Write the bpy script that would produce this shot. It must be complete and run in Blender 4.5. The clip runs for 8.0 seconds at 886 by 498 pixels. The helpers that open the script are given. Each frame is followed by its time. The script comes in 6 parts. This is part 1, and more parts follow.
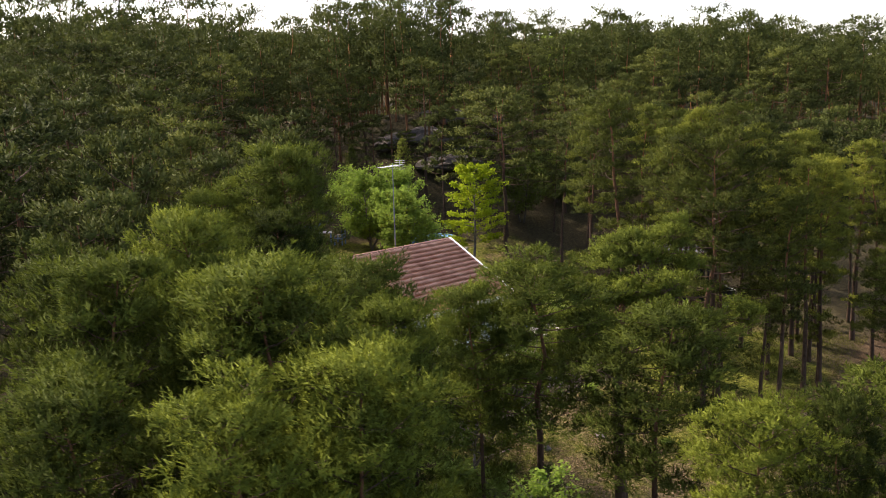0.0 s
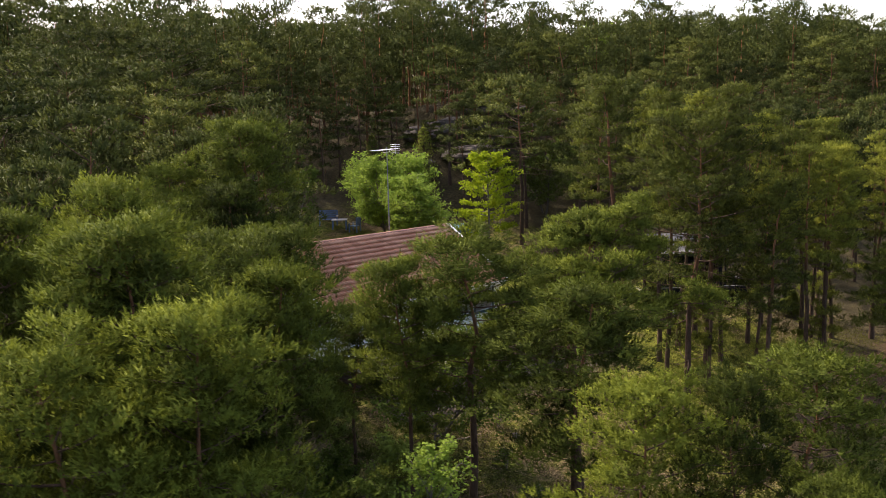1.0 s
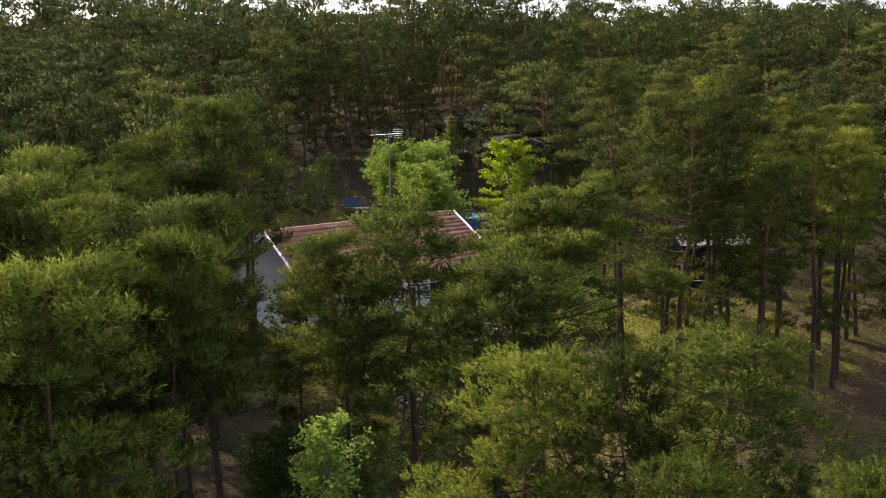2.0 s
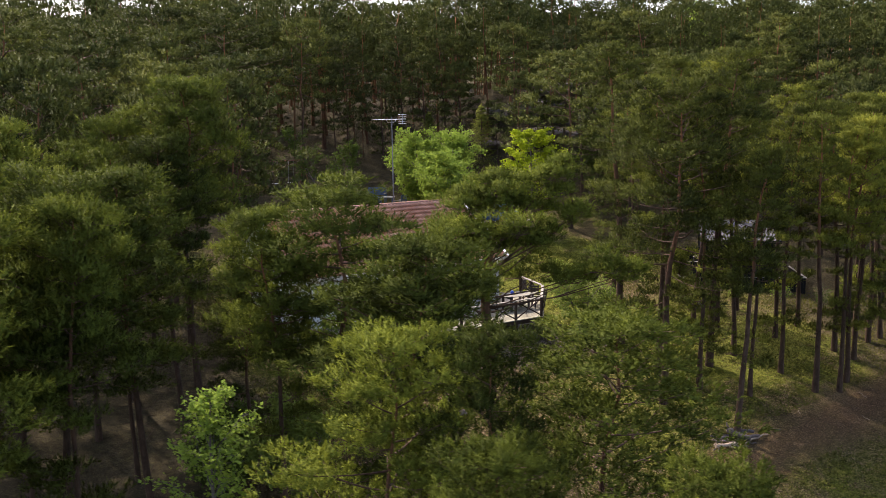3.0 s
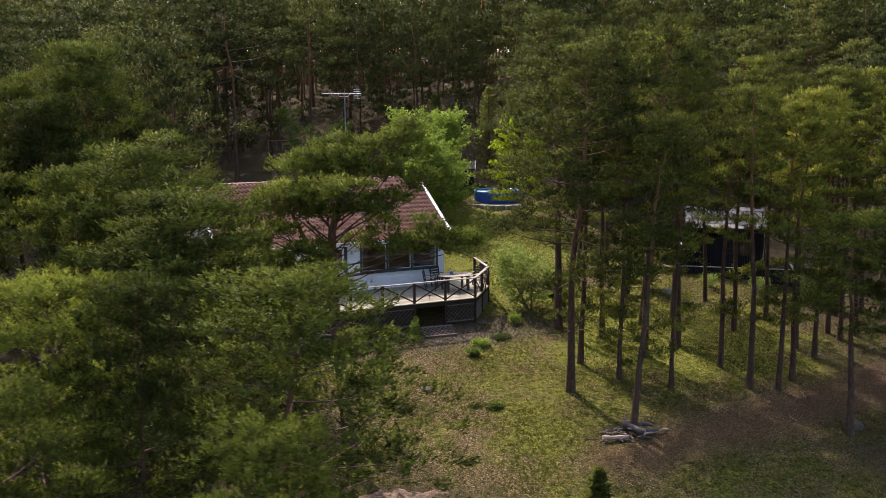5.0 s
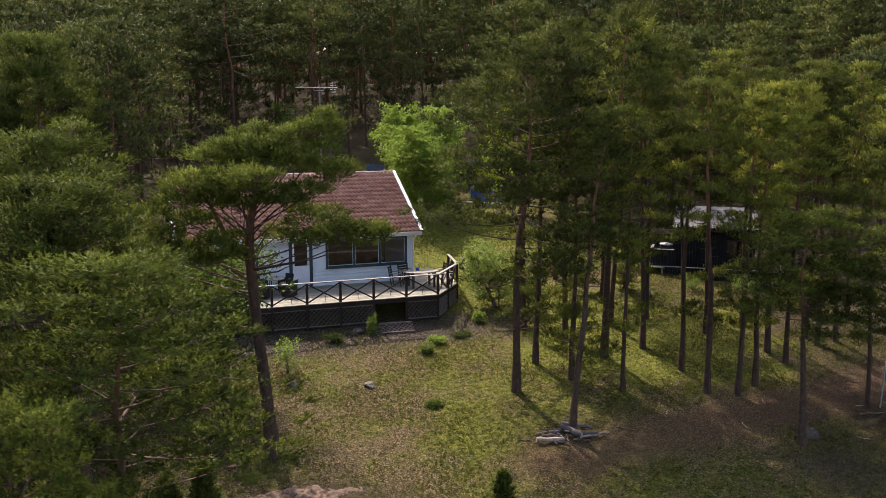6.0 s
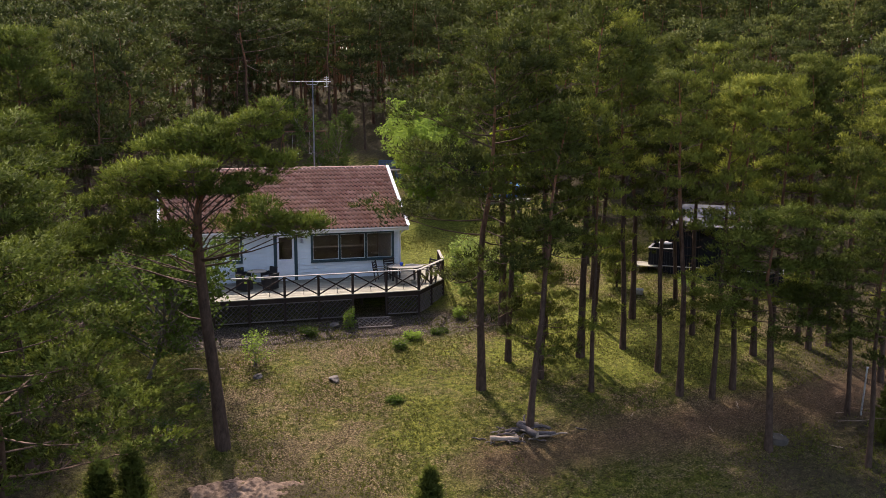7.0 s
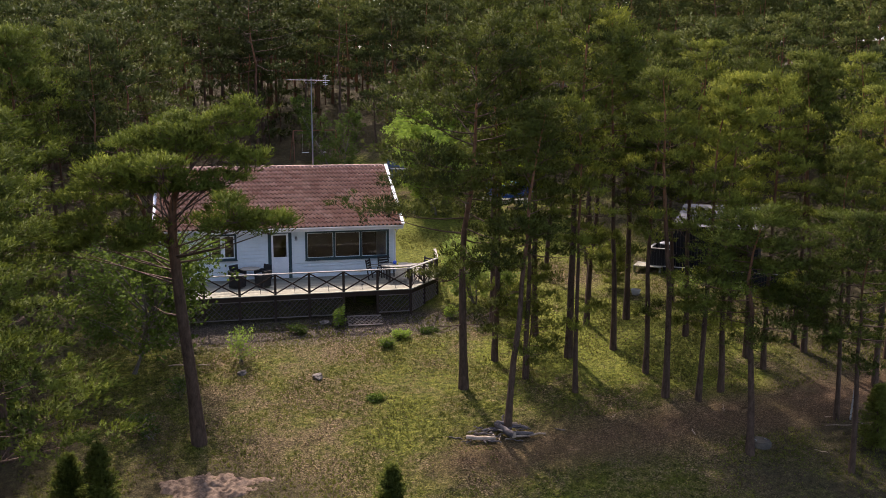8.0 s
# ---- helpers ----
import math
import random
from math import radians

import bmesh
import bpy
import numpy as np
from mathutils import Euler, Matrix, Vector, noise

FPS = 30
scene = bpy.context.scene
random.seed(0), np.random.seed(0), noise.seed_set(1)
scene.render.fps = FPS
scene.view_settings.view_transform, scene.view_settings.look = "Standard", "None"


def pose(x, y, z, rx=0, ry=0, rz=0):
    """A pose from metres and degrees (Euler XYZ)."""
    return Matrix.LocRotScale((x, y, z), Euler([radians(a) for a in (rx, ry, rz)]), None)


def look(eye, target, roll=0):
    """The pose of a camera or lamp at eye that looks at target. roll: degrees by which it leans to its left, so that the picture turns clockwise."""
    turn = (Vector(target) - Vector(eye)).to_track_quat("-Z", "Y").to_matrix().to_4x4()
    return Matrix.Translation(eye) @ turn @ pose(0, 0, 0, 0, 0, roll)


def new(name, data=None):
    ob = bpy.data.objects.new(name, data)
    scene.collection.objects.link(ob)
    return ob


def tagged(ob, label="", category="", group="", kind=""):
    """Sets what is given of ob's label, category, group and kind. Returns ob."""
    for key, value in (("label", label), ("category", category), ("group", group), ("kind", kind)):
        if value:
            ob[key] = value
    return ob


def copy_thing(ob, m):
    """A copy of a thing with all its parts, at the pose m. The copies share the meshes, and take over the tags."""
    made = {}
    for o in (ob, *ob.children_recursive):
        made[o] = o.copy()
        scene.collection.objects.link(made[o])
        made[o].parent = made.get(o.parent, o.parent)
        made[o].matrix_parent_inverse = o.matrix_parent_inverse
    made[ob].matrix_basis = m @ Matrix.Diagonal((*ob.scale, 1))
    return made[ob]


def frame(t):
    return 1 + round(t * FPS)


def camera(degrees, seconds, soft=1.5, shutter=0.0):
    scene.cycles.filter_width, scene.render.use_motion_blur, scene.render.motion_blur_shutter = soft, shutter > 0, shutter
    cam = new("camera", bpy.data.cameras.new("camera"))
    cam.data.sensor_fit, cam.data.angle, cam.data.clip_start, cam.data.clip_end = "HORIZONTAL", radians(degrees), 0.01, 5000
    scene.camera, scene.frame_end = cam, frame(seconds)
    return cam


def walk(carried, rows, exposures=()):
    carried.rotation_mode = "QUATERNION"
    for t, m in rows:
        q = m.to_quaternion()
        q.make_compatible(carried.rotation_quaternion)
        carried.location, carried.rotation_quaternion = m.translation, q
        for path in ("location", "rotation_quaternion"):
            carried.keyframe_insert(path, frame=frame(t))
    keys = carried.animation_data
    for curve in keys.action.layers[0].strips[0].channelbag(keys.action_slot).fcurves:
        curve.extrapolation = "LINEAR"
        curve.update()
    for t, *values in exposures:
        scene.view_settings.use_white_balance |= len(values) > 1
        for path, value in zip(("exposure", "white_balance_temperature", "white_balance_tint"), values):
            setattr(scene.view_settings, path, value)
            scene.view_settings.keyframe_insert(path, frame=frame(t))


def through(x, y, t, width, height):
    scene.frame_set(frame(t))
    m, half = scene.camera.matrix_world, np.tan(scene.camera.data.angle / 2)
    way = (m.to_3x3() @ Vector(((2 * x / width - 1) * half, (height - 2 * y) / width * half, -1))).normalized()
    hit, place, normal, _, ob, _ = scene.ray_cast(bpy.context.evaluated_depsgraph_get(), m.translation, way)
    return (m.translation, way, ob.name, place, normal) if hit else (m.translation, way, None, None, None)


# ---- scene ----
cam = camera(52.6, 8.0, soft=0.8, shutter=0.3)
PATH = [
    (0, (-35.358, -29.592, 12.208), (-33.936, -28.222, 11.885), -1.6),
    (0.5, (-33.734, -30.951, 11.739), (-32.374, -29.521, 11.418), -1.4),
    (1, (-32.044, -32.207, 11.269), (-30.743, -30.723, 10.95), -1.3),
    (1.5, (-30.309, -33.286, 10.813), (-29.07, -31.749, 10.496), -1.2),
    (2.8, (-25.602, -35.779, 9.891), (-24.565, -34.099, 9.572), -1.0),
    (3, (-24.788, -36.073, 9.722), (-23.778, -34.377, 9.404), -0.8),
    (3.5, (-22.837, -36.939, 9.381), (-21.889, -35.206, 9.063), -0.7),
    (4, (-20.927, -37.695, 9.09), (-20.039, -35.932, 8.772), -0.5),
    (4.5, (-18.964, -38.358, 8.832), (-18.134, -36.567, 8.511), -0.4),
    (5.8, (-13.754, -39.617, 8.422), (-13.058, -37.771, 8.093), -0.2),
    (6, (-12.987, -39.825, 8.329), (-12.319, -37.968, 8.004), -0.1),
    (6.5, (-11.213, -40.218, 8.239), (-10.611, -38.339, 7.911), 0.1),
    (7, (-9.727, -40.54, 8.155), (-9.182, -38.644, 7.826), 0.1),
    (7.5, (-8.715, -40.773, 8.097), (-8.21, -38.866, 7.768), 0.2),
    (8, (-7.955, -40.899, 8.058), (-7.482, -38.983, 7.73), 0.1),
]
walk(cam, [(t, look(eye, target, roll)) for t, eye, target, roll in PATH], [(0.0, 1.27, 7050, 20), (1.7, 1.28, 7000, 20), (3.2, 1.31, 6780, 23), (8.0, 1.31, 6720, 24)])

# ---- light: a high sun from behind the house, hazy bright sky ----
SUN_TO = Vector((-0.12, 0.99, 0.0)).normalized() * math.cos(radians(50)) + Vector((0, 0, math.sin(radians(50))))
world = bpy.data.worlds.new("sky")
scene.world = world
world.use_nodes = True
wn, wl = world.node_tree.nodes, world.node_tree.links
sky = wn.new("ShaderNodeTexSky")
sky.sky_type, sky.sun_disc = "NISHITA", False
sky.sun_elevation, sky.sun_rotation = radians(50), math.atan2(SUN_TO.x, SUN_TO.y)
sky.air_density, sky.dust_density, sky.ozone_density = 1.0, 3.0, 1.0
wl.new(sky.outputs[0], wn["Background"].inputs[0])
wn["Background"].inputs[1].default_value = 0.19
sun = new("sun", bpy.data.lights.new("sun", "SUN"))
sun.data.energy, sun.data.angle, sun.data.color = 3.7, radians(1.2), (1.0, 0.93, 0.82)
sun.matrix_world = look((0, 0, 60), Vector((0, 0, 60)) - SUN_TO)

# ---- materials ----
class Mat:
    """A node material: base colour mixed from noise at two scales, roughness, bump."""

    def __init__(self, name, rough=0.8, metal=0.0, spec=0.3):
        self.m = bpy.data.materials.new(name)
        self.m.use_nodes = True
        self.n, self.l = self.m.node_tree.nodes, self.m.node_tree.links
        self.b = self.n["Principled BSDF"]
        self.b.inputs["Roughness"].default_value = rough
        self.b.inputs["Metallic"].default_value = metal
        self.b.inputs["Specular IOR Level"].default_value = spec

    def coords(self, kind="Object", scale=(1, 1, 1)):
        c, m = self.n.new("ShaderNodeTexCoord"), self.n.new("ShaderNodeMapping")
        m.inputs["Scale"].default_value = scale
        self.l.new(c.outputs[kind], m.inputs[0])
        return m.outputs[0]

    def world(self, scale=(1, 1, 1)):
        g, m = self.n.new("ShaderNodeNewGeometry"), self.n.new("ShaderNodeMapping")
        m.inputs["Scale"].default_value = scale
        self.l.new(g.outputs["Position"], m.inputs[0])
        return m.outputs[0]

    def noise(self, vec, scale, detail=4, rough=0.6):
        t = self.n.new("ShaderNodeTexNoise")
        t.inputs["Scale"].default_value, t.inputs["Detail"].default_value, t.inputs["Roughness"].default_value = scale, detail, rough
        self.l.new(vec, t.inputs["Vector"])
        return t.outputs["Fac"]

    def ramp(self, fac, *stops):
        r = self.n.new("ShaderNodeValToRGB")
        e = r.color_ramp.elements
        while len(e) < len(stops):
            e.new(0.5)
        for k, (p, c) in zip(e, stops):
            k.position, k.color = p, c if len(c) == 4 else (*c, 1)
        self.l.new(fac, r.inputs[0])
        return r.outputs[0]

    def mix(self, fac, a, b, mode="MIX"):
        x = self.n.new("ShaderNodeMix")
        x.data_type, x.blend_type = "RGBA", mode
        for sock, v in ((x.inputs[0], fac), (x.inputs[6], a), (x.inputs[7], b)):
            if isinstance(v, (int, float)):
                sock.default_value = v
            elif isinstance(v, tuple):
                sock.default_value = v if len(v) == 4 else (*v, 1)
            else:
                self.l.new(v, sock)
        return x.outputs[2]

    def math(self, op, a, b=0.0, clamp=False):
        x = self.n.new("ShaderNodeMath")
        x.operation, x.use_clamp = op, clamp
        for sock, v in ((x.inputs[0], a), (x.inputs[1], b)):
            if isinstance(v, (int, float)):
                sock.default_value = v
            else:
                self.l.new(v, sock)
        return x.outputs[0]

    def random(self):
        return self.n.new("ShaderNodeObjectInfo").outputs["Random"]

    def island(self):
        return self.n.new("ShaderNodeNewGeometry").outputs["Random Per Island"]

    def color(self, c):
        if isinstance(c, tuple):
            self.b.inputs["Base Color"].default_value = c if len(c) == 4 else (*c, 1)
        else:
            self.l.new(c, self.b.inputs["Base Color"])
        return self

    def bump(self, height, strength=0.4, distance=0.02):
        x = self.n.new("ShaderNodeBump")
        x.inputs["Strength"].default_value, x.inputs["Distance"].default_value = strength, distance
        self.l.new(height, x.inputs["Height"])
        self.l.new(x.outputs[0], self.b.inputs["Normal"])
        return self

    def leafy(self, col, through=0.35):
        """Thin leaves: light also comes through."""
        t, x = self.n.new("ShaderNodeBsdfTranslucent"), self.n.new("ShaderNodeMixShader")
        x.inputs[0].default_value = through
        self.l.new(col, t.inputs[0])
        self.l.new(self.b.outputs[0], x.inputs[1])
        self.l.new(t.outputs[0], x.inputs[2])
        self.l.new(x.outputs[0], self.n["Material Output"].inputs[0])
        return self.color(col)


def plain(name, c1, c2, rough=0.7, scale=3.0, fine=40.0, metal=0.0, bump=0.15, spec=0.3, stretch=(1, 1, 1)):
    """Two tones in large patches and fine grain."""
    m = Mat(name, rough, metal, spec)
    v = m.world(stretch)
    a, b = m.noise(v, scale), m.noise(v, fine, 3)
    f = m.math("ADD", m.math("MULTIPLY", a, 0.6), m.math("MULTIPLY", b, 0.4))
    m.color(m.ramp(f, (0.35, c1), (0.65, c2)))
    return m.bump(b, bump, 0.01).m


def needle_material(name, dark, mid, light, through=0.3):
    m = Mat(name, 0.75, 0, 0.06)
    patch = m.math("ADD", m.math("MULTIPLY", m.noise(m.world(), 0.55, 2), 0.5), m.math("MULTIPLY", m.noise(m.world(), 3.2, 2), 0.5))
    f = m.math("ADD", m.math("MULTIPLY", patch, 0.5), m.math("MULTIPLY", m.random(), 0.17))
    f = m.math("ADD", f, m.math("ADD", m.math("MULTIPLY", m.island(), 0.035), 0.118))
    return m.leafy(m.ramp(f, (0.34, dark), (0.5, mid), (0.68, light)), through).m


def bark_material():
    m = Mat("pine_bark", 0.9, 0, 0.15)
    v = m.coords("Object", (1, 1, 0.35))
    z = m.n.new("ShaderNodeSeparateXYZ")
    m.l.new(m.coords("Object"), z.inputs[0])
    a, b = m.noise(v, 9, 5, 0.7), m.noise(v, 2, 3)
    low = m.ramp(a, (0.3, (0.026, 0.016, 0.01)), (0.7, (0.094, 0.06, 0.04)))
    high = m.ramp(a, (0.3, (0.1, 0.045, 0.022)), (0.7, (0.3, 0.14, 0.065)))
    up = m.math("ADD", m.math("MULTIPLY", z.outputs[2], 0.16), m.math("MULTIPLY", b, 0.5))
    up = m.math("SUBTRACT", up, 1.05, True)
    return m.color(m.mix(up, low, high)).bump(a, 0.7, 0.03).m


def ground_material():
    m = Mat("forest_floor", 0.95, 0, 0.1)
    v = m.world()
    big, mid, fine, grain = m.noise(v, 0.16, 4), m.noise(v, 0.9, 5, 0.65), m.noise(v, 5, 5, 0.7), m.noise(v, 19, 5, 0.75)
    grass = m.ramp(m.math("ADD", m.math("MULTIPLY", fine, 0.55), m.math("MULTIPLY", grain, 0.45)), (0.4, (0.015, 0.018, 0.002)), (0.5, (0.074, 0.084, 0.009)), (0.61, (0.19, 0.188, 0.03)))
    dry = m.ramp(grain, (0.4, (0.022, 0.014, 0.007)), (0.51, (0.092, 0.063, 0.032)), (0.62, (0.27, 0.2, 0.12)))
    soil = m.ramp(grain, (0.36, (0.03, 0.017, 0.009)), (0.54, (0.1, 0.061, 0.034)), (0.7, (0.24, 0.155, 0.092)))
    f = m.math("ADD", m.math("MULTIPLY", big, 0.55), m.math("MULTIPLY", mid, 0.45))
    f = m.math("ADD", f, m.math("MULTIPLY", m.math("SUBTRACT", fine, 0.5), 0.5))
    col = m.mix(m.ramp(f, (0.425, (0, 0, 0)), (0.57, (0.88, 0.88, 0.88))), grass, dry)
    xyz = m.n.new("ShaderNodeSeparateXYZ")
    m.l.new(v, xyz.inputs[0])
    x, y = xyz.outputs[0], xyz.outputs[1]
    # moss over the open yard beside and behind the house
    gx = m.math("MULTIPLY", m.math("SUBTRACT", x, 5.0), 1 / 8.0)
    gy = m.math("MULTIPLY", m.math("SUBTRACT", y, 5.0), 1 / 14.0)
    g = m.math("SQRT", m.math("ADD", m.math("MULTIPLY", gx, gx), m.math("MULTIPLY", gy, gy)))
    g = m.math("ADD", g, m.math("MULTIPLY", m.math("SUBTRACT", mid, 0.5), 1.5))
    moss = m.ramp(m.math("ADD", m.math("MULTIPLY", fine, 0.5), m.math("MULTIPLY", grain, 0.5)), (0.38, (0.028, 0.036, 0.004)), (0.5, (0.1, 0.115, 0.012)), (0.62, (0.2, 0.21, 0.03)))
    col = m.mix(m.ramp(g, (0.7, (0.85, 0.85, 0.85)), (1.05, (0, 0, 0))), col, moss)
    # more moss between the trunks of the grove
    gx = m.math("MULTIPLY", m.math("SUBTRACT", x, 7.5), 1 / 7.0)
    gy = m.math("MULTIPLY", m.math("ADD", y, 8.0), 1 / 5.0)
    g = m.math("SQRT", m.math("ADD", m.math("MULTIPLY", gx, gx), m.math("MULTIPLY", gy, gy)))
    g = m.math("ADD", g, m.math("MULTIPLY", m.math("SUBTRACT", mid, 0.5), 2.4))
    col = m.mix(m.ramp(g, (0.7, (0.8, 0.8, 0.8)), (1.1, (0, 0, 0))), col, moss)
    # worn bare ground on the way to the cabin
    gx = m.math("SUBTRACT", x, 8.4)
    gy = m.math("SUBTRACT", y, 0.3)
    g = m.math("SQRT", m.math("ADD", m.math("MULTIPLY", gx, gx), m.math("MULTIPLY", gy, gy)))
    g = m.math("ADD", m.math("MULTIPLY", g, 0.4), m.math("MULTIPLY", m.math("SUBTRACT", mid, 0.5), 1.5))
    col = m.mix(m.ramp(g, (0.55, (0.85, 0.85, 0.85)), (1.0, (0, 0, 0))), col, dry)
    # a trodden strip of bare soil, from the wood pile along the grove
    d = m.math("SUBTRACT", y, m.math("ADD", m.math("MULTIPLY", x, 0.12), -15.6))
    d = m.math("ABSOLUTE", d)
    d = m.math("ADD", m.math("MULTIPLY", d, 0.36), m.math("MULTIPLY", m.math("SUBTRACT", -1.0, x), 0.3, True))
    d = m.math("ADD", d, m.math("MULTIPLY", m.math("SUBTRACT", mid, 0.5), 1.6))
    strip = m.ramp(d, (0.15, (0.8, 0.8, 0.8)), (0.75, (0, 0, 0)))
    # needle litter under the closed wood, away from the yard
    yx = m.math("MULTIPLY", m.math("SUBTRACT", x, 1.0), 1 / 16.0)
    yy = m.math("MULTIPLY", m.math("ADD", y, -1.0), 1 / 25.0)
    r = m.math("SQRT", m.math("ADD", m.math("MULTIPLY", yx, yx), m.math("MULTIPLY", yy, yy)))
    r = m.math("ADD", r, m.math("MULTIPLY", m.math("SUBTRACT", big, 0.5), 0.9))
    wood = m.ramp(r, (0.85, (0, 0, 0)), (1.15, (1, 1, 1)))
    litter = m.ramp(m.math("ADD", m.math("MULTIPLY", fine, 0.5), m.math("MULTIPLY", grain, 0.5)), (0.35, (0.014, 0.012, 0.006)), (0.52, (0.052, 0.042, 0.02)), (0.66, (0.1, 0.09, 0.032)))
    col = m.mix(wood, col, litter)
    col = m.mix(strip, col, soil)
    # dug bank with stones and chips along the deck
    b = m.math("ABSOLUTE", m.math("ADD", y, 4.6))
    b = m.math("ADD", m.math("MULTIPLY", b, 0.52), m.math("MULTIPLY", m.math("SUBTRACT", m.math("ABSOLUTE", m.math("ADD", x, 3.6)), 6.0), 0.5, True))
    b = m.math("ADD", b, m.math("MULTIPLY", m.math("SUBTRACT", mid, 0.5), 1.2))
    col = m.mix(m.ramp(b, (0.4, (0.9, 0.9, 0.9)), (0.95, (0, 0, 0))), col, m.ramp(grain, (0.4, (0.02, 0.015, 0.011)), (0.52, (0.07, 0.054, 0.043)), (0.64, (0.24, 0.2, 0.17))))
    return m.color(col).bump(m.math("ADD", fine, grain), 1.0, 0.1).m


def tile_material():
    m = Mat("clay_tile", 0.36, 0, 0.55)
    v = m.world()
    a, b = m.noise(v, 1.1, 4), m.noise(v, 30, 4, 0.7)
    f = m.math("ADD", m.math("MULTIPLY", m.random(), 0.16), m.math("ADD", m.math("MULTIPLY", a, 0.3), m.math("MULTIPLY", b, 0.44)))
    col = m.ramp(f, (0.3, (0.5, 0.2, 0.11)), (0.52, (0.76, 0.38, 0.23)), (0.74, (0.9, 0.6, 0.43)))
    col = m.mix(m.ramp(m.noise(v, 6, 5, 0.75), (0.6, (0, 0, 0)), (0.72, (0.55, 0.55, 0.55))), col, (0.12, 0.1, 0.075))
    return m.color(col).bump(b, 0.3, 0.01).m


def wood_material(name, dark, light, stretch, rough=0.8):
    m = Mat(name, rough, 0, 0.2)
    v = m.world(stretch)
    a, b = m.noise(v, 6, 5, 0.7), m.noise(m.world(), 0.8, 3)
    f = m.math("ADD", m.math("MULTIPLY", a, 0.55), m.math("MULTIPLY", b, 0.25))
    f = m.math("ADD", f, m.math("MULTIPLY", m.island(), 0.25))
    return m.color(m.ramp(f, (0.3, dark), (0.75, light))).bump(a, 0.3, 0.01).m


def glass_material():
    m = Mat("window_glass", 0.02, 0, 0.5)
    m.b.inputs["Transmission Weight"].default_value = 1.0
    m.b.inputs["IOR"].default_value = 1.5
    return m.color((0.86, 0.9, 0.9)).m


